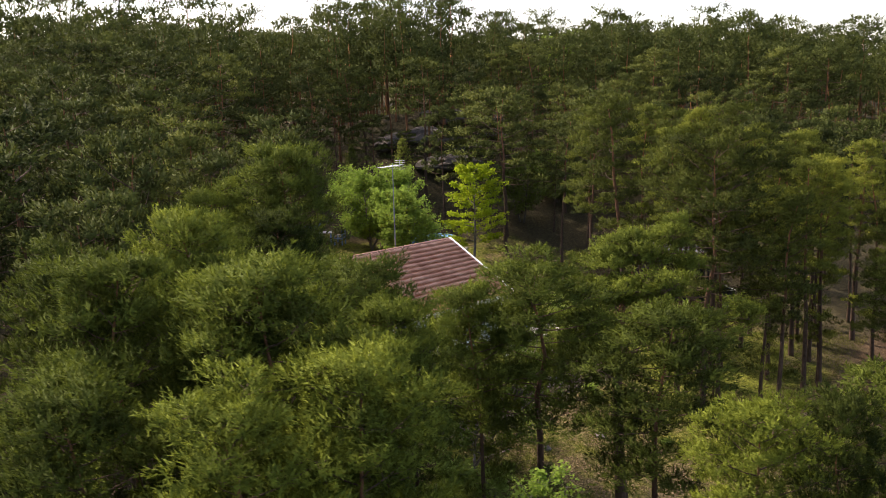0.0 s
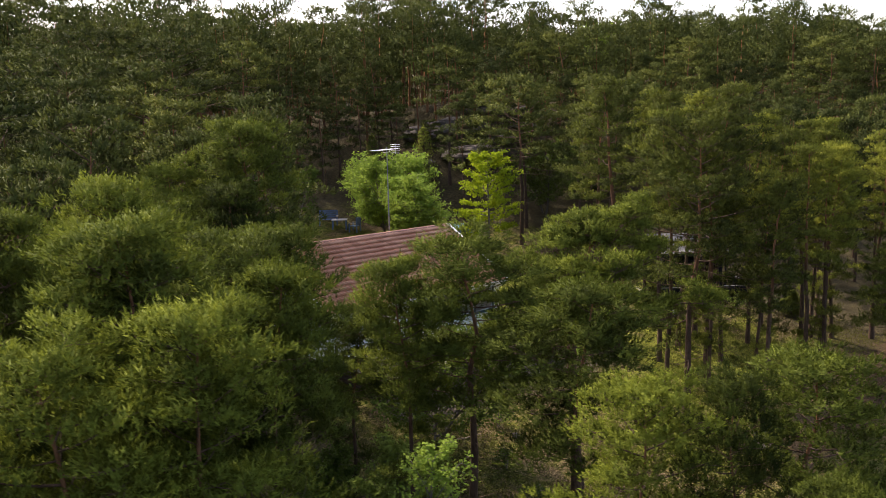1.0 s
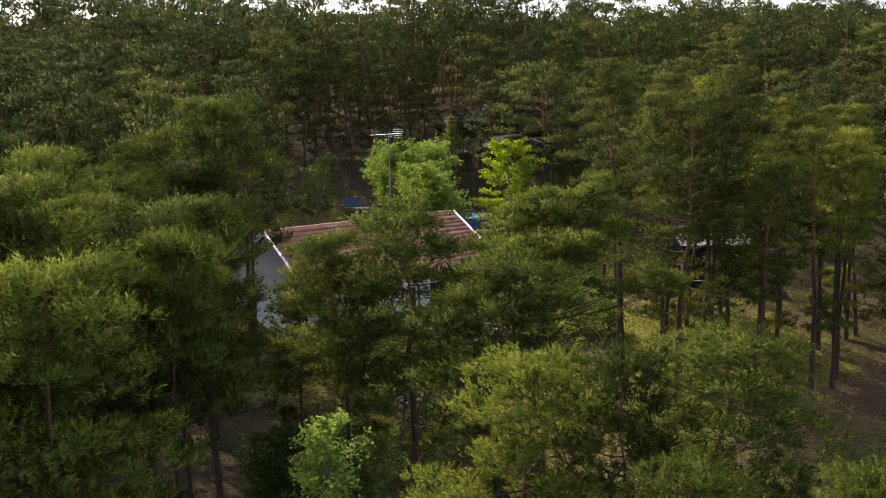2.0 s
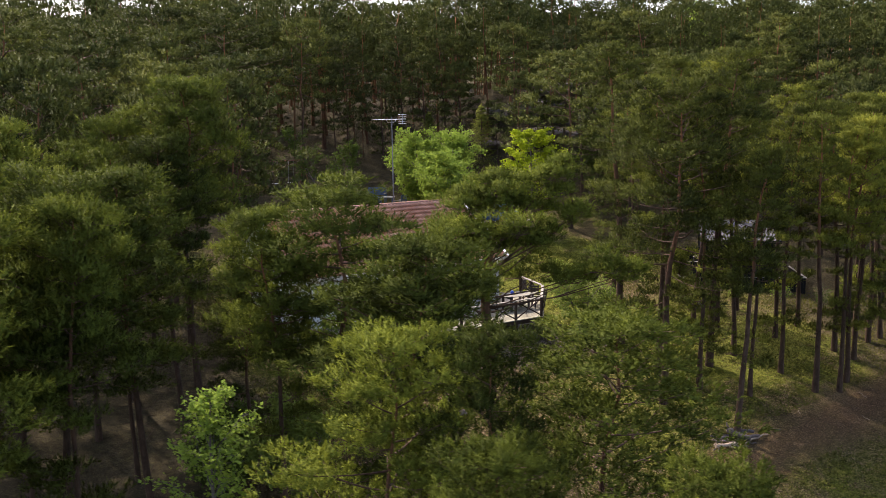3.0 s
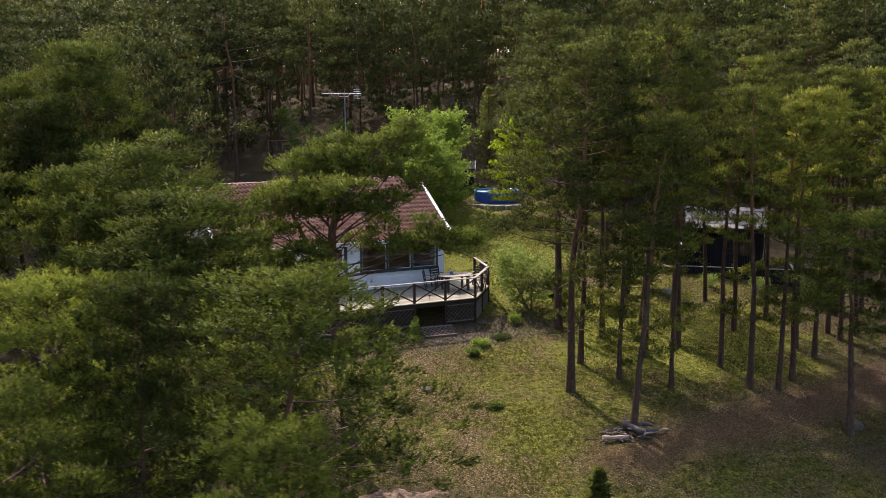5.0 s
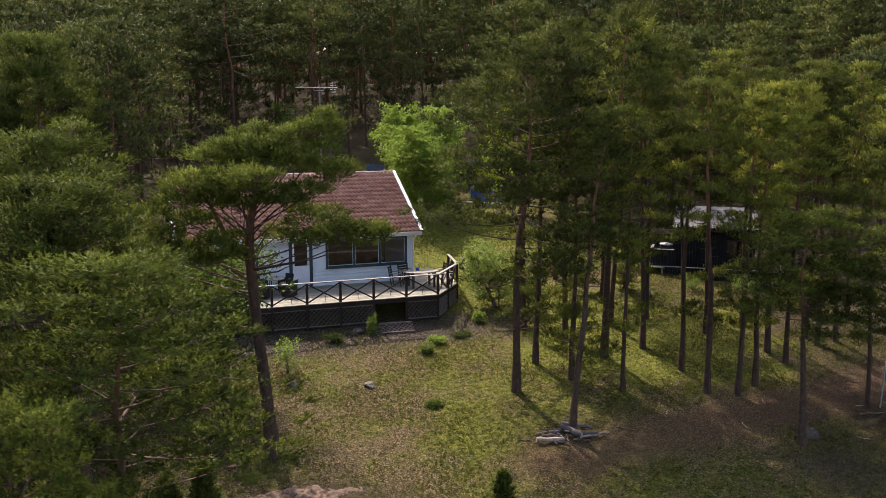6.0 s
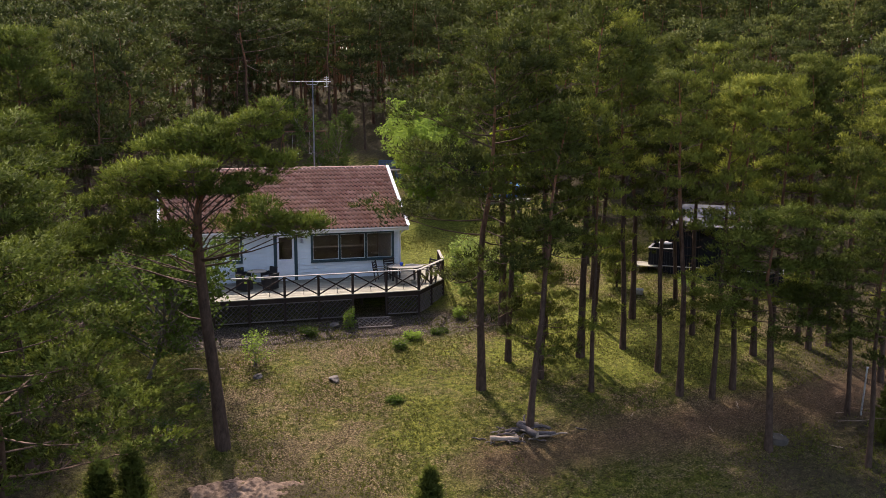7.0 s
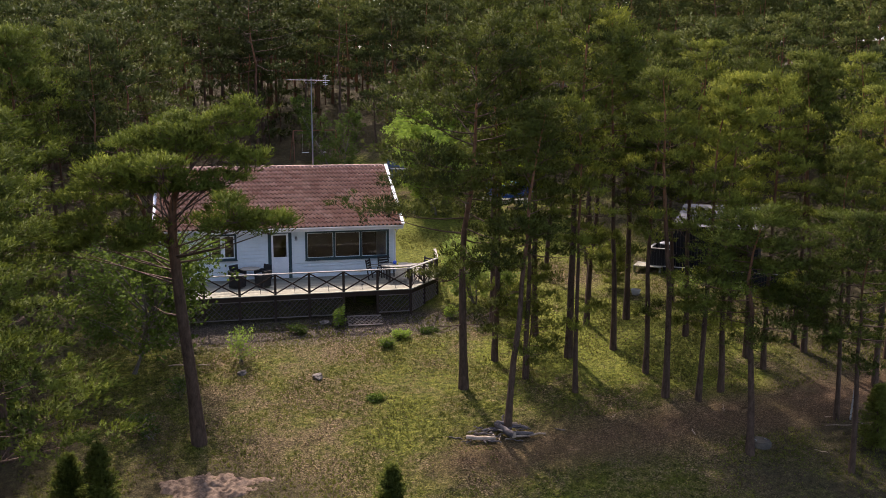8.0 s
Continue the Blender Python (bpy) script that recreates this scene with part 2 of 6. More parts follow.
M = {
    "ground": ground_material(), "bark": bark_material(), "tile": tile_material(), "glass": glass_material(),
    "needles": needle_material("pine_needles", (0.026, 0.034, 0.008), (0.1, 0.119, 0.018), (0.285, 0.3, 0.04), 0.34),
    # the same needles with the deep wood's shade darkened into their colour
    "needles_far": needle_material("shaded_pine_needles", (0.019, 0.026, 0.008), (0.058, 0.072, 0.017), (0.158, 0.172, 0.033), 0.28),
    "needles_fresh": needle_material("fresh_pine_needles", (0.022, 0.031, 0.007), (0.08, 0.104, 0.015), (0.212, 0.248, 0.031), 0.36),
    "twig": plain("pine_twig", (0.035, 0.021, 0.013), (0.115, 0.07, 0.045), 0.9, 3, 30),
    "juniper": needle_material("juniper_needles", (0.05, 0.066, 0.013), (0.135, 0.16, 0.03), (0.26, 0.28, 0.055), 0.55),
    "leaf": needle_material("green_leaves", (0.09, 0.14, 0.02), (0.2, 0.29, 0.045), (0.34, 0.43, 0.08), 0.5),
    "leaf_bush": needle_material("bush_leaves", (0.075, 0.11, 0.02), (0.16, 0.22, 0.045), (0.28, 0.35, 0.08), 0.45),
    "leaf_bright": needle_material("young_leaves", (0.17, 0.23, 0.012), (0.33, 0.42, 0.022), (0.46, 0.54, 0.04), 0.5),
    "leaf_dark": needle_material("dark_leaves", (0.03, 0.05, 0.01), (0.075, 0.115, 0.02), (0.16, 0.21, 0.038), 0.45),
    "bark_leaf": plain("leaf_tree_bark", (0.05, 0.042, 0.035), (0.16, 0.14, 0.12), 0.9, 4, 40),
    "grass": needle_material("grass_blades", (0.035, 0.04, 0.009), (0.098, 0.103, 0.022), (0.23, 0.21, 0.056), 0.4),
    "litter": needle_material("dry_litter", (0.03, 0.02, 0.011), (0.115, 0.08, 0.046), (0.3, 0.235, 0.155), 0.1),
    "sand": plain("dug_sand", (0.045, 0.03, 0.02), (0.19, 0.135, 0.095), 0.95, 5.0, 16, bump=0.6, spec=0.1),
    "rock": plain("grey_rock", (0.045, 0.038, 0.03), (0.15, 0.13, 0.11), 0.9, 0.9, 12, bump=0.5, spec=0.2),
    "white": plain("white_paint", (0.62, 0.63, 0.64), (0.8, 0.8, 0.79), 0.55, 1.5, 25, bump=0.06),
    "siding": plain("pale_blue_paint", (0.56, 0.62, 0.64), (0.68, 0.73, 0.74), 0.55, 1.2, 22, bump=0.06),
    "trim": plain("dark_teal_paint", (0.012, 0.035, 0.042), (0.025, 0.06, 0.068), 0.45, 2, 30, bump=0.05),
    "plinth": plain("grey_plinth", (0.2, 0.19, 0.18), (0.33, 0.32, 0.3), 0.9, 2, 30),
    "room": plain("interior_panelling", (0.05, 0.036, 0.024), (0.11, 0.08, 0.055), 0.9, 1, 10),
    "deck": wood_material("weathered_deck_boards", (0.11, 0.105, 0.075), (0.28, 0.27, 0.2), (0.25, 4, 1)),
    "rail_top": wood_material("weathered_rail_cap", (0.14, 0.13, 0.11), (0.32, 0.3, 0.26), (0.3, 3, 1)),
    "brown": wood_material("dark_brown_stain", (0.012, 0.008, 0.006), (0.05, 0.032, 0.024), (3, 3, 0.5)),
    "lattice": wood_material("grey_lattice_slats", (0.09, 0.075, 0.065), (0.24, 0.2, 0.17), (3, 3, 1)),
    "furn": wood_material("grey_garden_wood", (0.14, 0.128, 0.1), (0.33, 0.31, 0.25), (1, 3, 1)),
    "chair_dark": wood_material("dark_garden_wood", (0.02, 0.018, 0.018), (0.07, 0.06, 0.055), (3, 3, 1)),
    "wicker": plain("black_wicker", (0.006, 0.006, 0.007), (0.03, 0.027, 0.026), 0.6, 8, 90, bump=0.6),
    "cushion": plain("grey_cushion", (0.3, 0.29, 0.27), (0.45, 0.44, 0.42), 0.9, 3, 60),
    "blue_wood": wood_material("blue_painted_wood", (0.025, 0.05, 0.1), (0.09, 0.14, 0.23), (2, 2, 1)),
    "pool": plain("blue_pool_liner", (0.012, 0.06, 0.27), (0.03, 0.11, 0.42), 0.35, 2, 20, bump=0.03),
    "water": plain("pool_cover", (0.1, 0.24, 0.36), (0.2, 0.38, 0.5), 0.2, 2, 12),
    "black": wood_material("black_boarding", (0.003, 0.0035, 0.005), (0.014, 0.014, 0.018), (4, 4, 0.6), 0.6),
    # grey felt, its colour lowered to stand for the crowns' shade on the cabin roof
    "felt": plain("shade_darkened_felt", (0.06, 0.06, 0.057), (0.13, 0.13, 0.122), 0.95, 1.2, 40, bump=0.2),
    "metal": plain("galvanised_metal", (0.3, 0.31, 0.32), (0.48, 0.49, 0.5), 0.4, 4, 40, metal=0.8, bump=0.03),
    "mast": plain("grey_mast_paint", (0.1, 0.11, 0.12), (0.18, 0.19, 0.2), 0.5, 4, 40, metal=0.3, bump=0.03),
    "log": plain("weathered_log", (0.1, 0.072, 0.048), (0.36, 0.28, 0.2), 0.9, 2, 30, bump=0.5, stretch=(1, 1, 1)),
    "log_bark": plain("dark_log_bark", (0.035, 0.03, 0.027), (0.12, 0.1, 0.09), 0.95, 4, 30, bump=0.7),
    "concrete": plain("old_concrete", (0.035, 0.03, 0.022), (0.085, 0.072, 0.052), 0.95, 3, 30, bump=0.4),
    "red": plain("red_plastic", (0.5, 0.03, 0.02), (0.62, 0.05, 0.03), 0.4, 4, 30, bump=0.02),
    "ball_blue": plain("blue_plastic", (0.02, 0.06, 0.4), (0.03, 0.1, 0.55), 0.3, 4, 30, bump=0.02),
    "ball_yellow": plain("yellow_plastic", (0.6, 0.5, 0.05), (0.75, 0.62, 0.08), 0.3, 4, 30, bump=0.02),
    "ridge": plain("dark_ridge_tile", (0.13, 0.065, 0.045), (0.3, 0.16, 0.11), 0.7, 3, 30),
    "terracotta": plain("brown_pot", (0.12, 0.05, 0.03), (0.2, 0.09, 0.05), 0.8, 4, 30),
}

# ---- mesh helpers ----
def big_mesh(name, verts, faces, material, smooth=False, normals=None):
    """A mesh from arrays of corners and of triangles or quads; foliage takes the soft normals of its clumps."""
    verts, faces = np.asarray(verts, np.float32), np.asarray(faces, np.int32)
    me = bpy.data.meshes.new(name)
    n, k = faces.shape
    me.vertices.add(len(verts))
    me.vertices.foreach_set("co", verts.ravel())
    me.loops.add(n * k)
    me.loops.foreach_set("vertex_index", faces.ravel())
    me.polygons.add(n)
    me.polygons.foreach_set("loop_start", np.arange(0, n * k, k, dtype=np.int32))
    if smooth:
        me.polygons.foreach_set("use_smooth", np.ones(n, bool))
    me.materials.append(material)
    if normals is not None:
        me.attributes.new("custom_normal", "FLOAT_VECTOR", "POINT").data.foreach_set("vector", np.asarray(normals, np.float32).ravel())
    me.update(calc_edges=True)
    return me


def under(ob, parent):
    ob.parent = parent
    return ob


def part(name, bm, material, parent, label="", smooth=False):
    """Links a bmesh, or a finished mesh, as one object under a thing."""
    if isinstance(bm, bmesh.types.BMesh):
        me = bpy.data.meshes.new(name)
        bmesh.ops.recalc_face_normals(bm, faces=bm.faces)
        for f in bm.faces:
            f.smooth = smooth
        bm.to_mesh(me)
        bm.free()
        me.materials.append(material)
    else:
        me = bm
    ob = new(name, me)
    if parent is not None:
        ob.parent = parent
    return tagged(ob, label)


def thing(name, place, label, category, group="", turn=0.0, kind=""):
    ob = new(name)
    ob.empty_display_size = 0.2
    ob.matrix_basis = pose(*place, 0, 0, turn)
    return tagged(ob, label, category, group, kind)


def box(bm, lo, hi, bevel=0.0):
    r = bmesh.ops.create_cube(bm, size=1)
    c, s = [(a + b) / 2 for a, b in zip(lo, hi)], [abs(b - a) for a, b in zip(lo, hi)]
    bmesh.ops.transform(bm, matrix=Matrix.LocRotScale(c, None, s), verts=r["verts"])
    if bevel:
        edges = list({e for v in r["verts"] for e in v.link_edges})
        bmesh.ops.bevel(bm, geom=edges, offset=bevel, segments=1, affect="EDGES")
    return bm


def beam(bm, p, q, w, h, up=(0, 0, 1)):
    """A square-cut timber from p to q."""
    p, q = Vector(p), Vector(q)
    d = (q - p).normalized()
    side = d.cross(Vector(up))
    side = side.normalized() if side.length > 1e-4 else Vector((1, 0, 0))
    top = side.cross(d).normalized()
    vs = [bm.verts.new(e + side * a * w / 2 + top * b * h / 2) for e in (p, q) for a, b in ((-1, -1), (1, -1), (1, 1), (-1, 1))]
    for f in ((0, 1, 2, 3), (7, 6, 5, 4), (0, 4, 5, 1), (1, 5, 6, 2), (2, 6, 7, 3), (3, 7, 4, 0)):
        bm.faces.new([vs[i] for i in f])
    return bm


def tube(points, radii, sides=6, start=0):
    """Corners and quads of a tapered tube along points."""
    pts = np.asarray(points, float)
    d = np.gradient(pts, axis=0)
    d /= np.linalg.norm(d, axis=1, keepdims=True) + 1e-9
    ref = np.where(np.abs(d[:, 2:3]) > 0.9, [[1.0, 0, 0]], [[0, 0, 1.0]])
    a = np.cross(d, ref)
    a /= np.linalg.norm(a, axis=1, keepdims=True) + 1e-9
    b = np.cross(d, a)
    ang = np.linspace(0, 2 * np.pi, sides, endpoint=False)
    ring = a[:, None] * np.cos(ang)[None, :, None] + b[:, None] * np.sin(ang)[None, :, None]
    v = (pts[:, None] + ring * np.asarray(radii)[:, None, None]).reshape(-1, 3)
    n = len(pts)
    i, j = np.meshgrid(np.arange(n - 1), np.arange(sides), indexing="ij")
    q = np.stack([i * sides + j, i * sides + (j + 1) % sides, (i + 1) * sides + (j + 1) % sides, (i + 1) * sides + j], -1).reshape(-1, 4)
    return v, q + start


class Tubes:
    def __init__(self):
        self.v, self.q, self.n = [], [], 0

    def add(self, points, radii, sides=6):
        v, q = tube(points, radii, sides, self.n)
        self.v.append(v), self.q.append(q)
        self.n += len(v)
        return self

    def mesh(self, name, material):
        return big_mesh(name, np.concatenate(self.v), np.concatenate(self.q), material, True)


def rod(p, q, r, r2=None, sides=8):
    return Tubes().add([p, q], [r, r if r2 is None else r2], sides)


# ---- the lie of the land ----
def smooth01(t):
    t = np.clip(t, 0, 1)
    return t * t * (3 - 2 * t)


def land(x, y):
    """Height of the ground: a lawn that falls to the camera's side, a wooded hill behind."""
    x, y = np.asarray(x, float), np.asarray(y, float)
    z = -0.575 + 0.0067 * np.clip(x, -60, 60) + 0.1485 * np.clip(y, -46, 26)
    far = np.hypot(x + 30, y + 32)
    z = z + 6.8 * smooth01((far - 58) / 40) + 7.5 * smooth01((far - 118) / 60)
    z = z + 3.0 * np.exp(-(((x - 24) / 9) ** 2 + ((y - 31) / 7) ** 2))
    wave = 0.05 * np.sin(1.3 * x + 0.4 * y) * np.sin(0.9 * y - 0.5 * x) + 0.04 * np.sin(2.9 * x - 1.7 * y + 1) + 0.1 * np.sin(0.31 * x + 1) * np.sin(0.37 * y)
    return z + wave * np.clip((np.hypot(x + 5, y - 4) - 9) / 8, 0.25, 1) * np.where(far > 75, 3.5, 1.0)


def lz(x, y):
    return float(land(x, y))


def axis_steps(lo, hi, step, reach, grow=1.28):
    """Even steps between lo and hi, ever longer ones out to the horizon."""
    mid = list(np.arange(lo, hi + 1e-6, step))
    out, d = [], step
    while (out[-1] if out else 0) < reach:
        d *= grow
        out.append((out[-1] if out else 0) + d)
    return np.array([lo - o for o in reversed(out)] + mid + [hi + o for o in out])


def make_ground():
    xs, ys = axis_steps(-42, 40, 0.6, 1500), axis_steps(-50, 50, 0.6, 1500)
    X, Y = np.meshgrid(xs, ys)
    Z = land(X, Y)
    n, m = X.shape
    i, j = np.meshgrid(np.arange(n - 1), np.arange(m - 1), indexing="ij")
    q = np.stack([i * m + j, i * m + j + 1, (i + 1) * m + j + 1, (i + 1) * m + j], -1).reshape(-1, 4)
    ob = new("ground", big_mesh("ground", np.stack([X, Y, Z], -1).reshape(-1, 3), q, M["ground"], True))
    tagged(ob, "mossy lawn and forest floor sloping below the house", "ground", kind="structure")


make_ground()

# ---- trees ----
def unit(v):
    return v / (np.linalg.norm(v, axis=-1, keepdims=True) + 1e-9)


def blades(rng, centres, aims, per, length, width, spread=0.9, shoot=0.0, norms=None):
    """Narrow triangles that fan out round each aim, along a shoot of the given length: needle brushes or grass."""
    n = len(centres)
    axis = np.repeat(unit(aims), per, 0)
    c = np.repeat(centres, per, 0) + axis * shoot * rng.uniform(-0.4, 0.8, (n * per, 1))
    d = unit(axis + spread * rng.normal(size=(n * per, 3)))
    soft = unit((axis if norms is None else np.repeat(unit(norms), per, 0)) + (0.45 if norms is None else 0.2) * rng.normal(size=(n * per, 3)))
    side = unit(np.cross(d, soft + 0.35 * rng.normal(size=(n * per, 3))))
    ln = length * rng.uniform(0.65, 1.25, (n * per, 1))
    w = width * rng.uniform(0.7, 1.3, (n * per, 1))
    base = c + d * ln * 0.05
    v = np.stack([base - side * w * 0.5, base + side * w * 0.5, c + d * ln], 1).reshape(-1, 3)
    return v, np.arange(len(v)).reshape(-1, 3), np.repeat(soft, 3, 0)


def rhombs(rng, centres, aims, size, spread=0.7):
    """Small pointed leaves, bent a little along the middle."""
    n = len(centres)
    d = unit(aims + spread * rng.normal(size=(n, 3)))
    side = unit(np.cross(d, rng.normal(size=(n, 3))))
    s = size * rng.uniform(0.6, 1.3, (n, 1))
    lift = unit(np.cross(side, d)) * s * 0.12
    a, b = centres - d * s * 0.5, centres + d * s * 0.5
    l, r = centres + side * s * 0.34 + lift, centres - side * s * 0.34 + lift
    v = np.stack([a, l, b, r], 1).reshape(-1, 3)
    k = np.arange(n)[:, None] * 4
    return v, np.concatenate([k + [[0, 1, 2]], k + [[0, 2, 3]]])


def clumps(rng, hub, rp, n, sigma, along=None):
    """Places and aims of n shoots, gathered into small tufts over a flat-bottomed pad of radius rp, drawn out along a limb."""
    k = max(3, n // 8)
    ang, rr = rng.uniform(0, 6.283, k), np.sqrt(rng.uniform(0, 1, k)) * rp
    sub = np.stack([rr * np.cos(ang), rr * np.sin(ang), (1 - (rr / rp) ** 2) * rp * 0.34 + rng.normal(0, 0.07 * rp + 0.02, k)], 1)
    if along is not None:
        sub = sub + along * (sub @ along)[:, None] * 0.45
    pick = rng.integers(0, k, n)
    off = rng.normal(0, sigma, (n, 3)) * [1, 1, 0.75]
    off[:, 2] = np.abs(off[:, 2]) - 0.35 * sigma
    return hub + sub[pick] + off, off / sigma * 0.5 + [0, 0, 0.45] + 0.7 * sub[pick] / rp


def pine(seed, height, bare, radius, limbs, twigs, tufts, per, length, width, sides=7, lean=(0, 0), dead=6, flat=0.0, low=0, puff=1.0, fine=True, spread=0.55):
    """A Scots pine: trunk, limbs and needle tufts, as three sets of arrays. bare: the part of the height without green limbs; flat: how flat-topped."""
    rng = np.random.default_rng(seed)
    t = np.linspace(0, 1, 9)
    bend = np.cumsum(rng.normal(0, 0.042, (9, 2)), 0) * height * 0.3 * t[:, None]
    trunk = np.stack([bend[:, 0] + lean[0] * t, bend[:, 1] + lean[1] * t, -0.25 + t * (height * 0.97 + 0.25)], 1)
    r0 = 0.0112 * height * rng.uniform(0.88, 1.12)
    rad = r0 * (1 - 0.86 * t ** 1.15)
    rad[0] *= 1.35
    wood, bits = Tubes(), Tubes()
    wood.add(trunk, rad, sides)

    def on_trunk(h):
        return np.array([np.interp(h, trunk[:, 2], trunk[:, k]) for k in range(3)])

    cen, nor = [], []
    az = rng.uniform(0, 6.28)
    for k in range(limbs + low + dead):
        is_dead = k >= limbs + low
        s = ((k + 0.5) / limbs) ** 0.85 if k < limbs else rng.uniform(-0.62, -0.05)
        az += 2.4 + rng.normal(0, 0.35)
        h = height * (bare + (1 - bare) * min(s, 0.985)) if s > 0 else height * max(0.2, bare * (1 + s))
        prof = max(0.24, math.sin(math.pi * (0.32 + 0.58 * s))) * (1 - 0.3 * max(0, s - 0.55) * (1 - flat)) if s > 0 else 0.7
        L = radius * prof * rng.uniform(0.68, 1.1) * (0.55 if is_dead else 1)
        el = radians(-12 + 48 * max(s, 0) ** 1.4 + rng.normal(0, 9)) * (1 - 0.4 * flat)
        out = np.array([math.cos(az), math.sin(az), 0])
        p0 = on_trunk(min(h, height * 0.955))
        u = np.linspace(0, 1, 5)[:, None]
        curl = rng.normal(0, 0.12, (1, 3)) * [[1, 1, 0.3]]
        line = p0 + out * L * u * math.cos(el) + np.array([0, 0, 1]) * L * (u * math.sin(el) + 0.22 * u * u) + curl * L * u * u
        lr = min(0.032, max(0.01, 0.0165 * L)) * rng.uniform(0.8, 1.25)
        bits.add(line if fine else line[::2], (lr * (1 - 0.8 * u[:, 0]) + 0.003)[:: 1 if fine else 2], 3)
        if is_dead:
            for _ in range(2):
                a = rng.uniform(0.3, 0.9)
                q0 = line[0] * (1 - a) + line[-1] * a
                bits.add([q0, q0 + (out * 0.5 + rng.normal(0, 0.5, 3)) * L * 0.35], [lr * 0.4, 0.003], 3)
            continue
        pads = max(1, round(twigs * (0.5 + 0.6 * prof)))
        for w in range(pads):
            a = 1.0 if w == 0 else rng.uniform(0.36, 0.95)
            q0 = np.array([np.interp(a, u[:, 0], line[:, c]) for c in range(3)])
            swing = 0.0 if w == 0 else (1 if w % 2 else -1) * rng.uniform(0.5, 1.4)
            aside = np.array([math.cos(az + swing), math.sin(az + swing), 0.25])
            rp = min(0.95, (0.2 * L + 0.26) * rng.uniform(0.7, 1.25)) * puff
            hub = q0 + aside * rp * (0.35 if w == 0 else 0.8)
            n = max(3, int(tufts * (0.45 + 0.8 * rp)))
            pt, up = clumps(rng, hub, rp, n, 0.62 * length + 0.02, aside * [1, 1, 0] / 1.0)
            cen.append(pt)
            nor.append(up + 0.35 * aside * [1, 1, 0])
            bits.add([q0, hub + (0, 0, 0.05)], [lr * 0.45 + 0.003, 0.004], 3)
            for i in range(0, min(n, 6) if fine else 0, 6):
                bits.add([q0 * 0.3 + hub * 0.7, pt[i]], [0.006, 0.002], 3)
    top = on_trunk(height * 0.94)
    cen.append(top + rng.normal(0, 0.2, (14, 3)) * [1, 1, 1.2])
    nor.append(np.tile([0, 0, 1.0], (14, 1)))
    nor = unit(np.concatenate(nor))
    return wood, bits, blades(rng, np.concatenate(cen), 0.9 * nor + [0, 0, 0.4], per, length, width, spread, 1.3 * length, nor)


def spruce_like(seed, height, radius, layers, per_ring, tufts, per, length, width, skirt=0.06):
    """A dense cone, for junipers and young spruces."""
    rng = np.random.default_rng(seed)
    wood, bits = Tubes().add([(0, 0, -0.1), (0, 0, height * 0.5), (0, 0, height * 0.97)], [0.018 * height, 0.01 * height, 0.004], 6), Tubes()
    cen, aim = [], []
    for k in range(layers):
        s = (k + rng.uniform(0, 0.6)) / layers
        h = height * (skirt + (0.96 - skirt) * s)
        R = radius * (1 - s) ** 0.75 * min(1, 0.55 + 2.5 * s)
        for a in rng.uniform(0, 6.28, per_ring):
            L = R * rng.uniform(0.6, 1.18) + 0.04
            d = np.array([math.cos(a), math.sin(a), rng.uniform(0.1, 0.7)])
            p0 = np.array([0, 0, h])
            bits.add([p0, p0 + d * L], [0.008, 0.002], 3)
            e = np.linspace(0.3, 1, tufts)[:, None]
            cen.append(p0 + d * L * e + rng.normal(0, 0.03, (tufts, 3)))
            aim.append(np.tile(d + [0, 0, 0.5], (tufts, 1)))
    cen.append(np.array([[0, 0, height * 0.97]] * 3))
    aim.append(np.array([[0, 0, 1.0]] * 3))
    return wood, bits, blades(rng, np.concatenate(cen), np.concatenate(aim), per, length, width, 0.6)


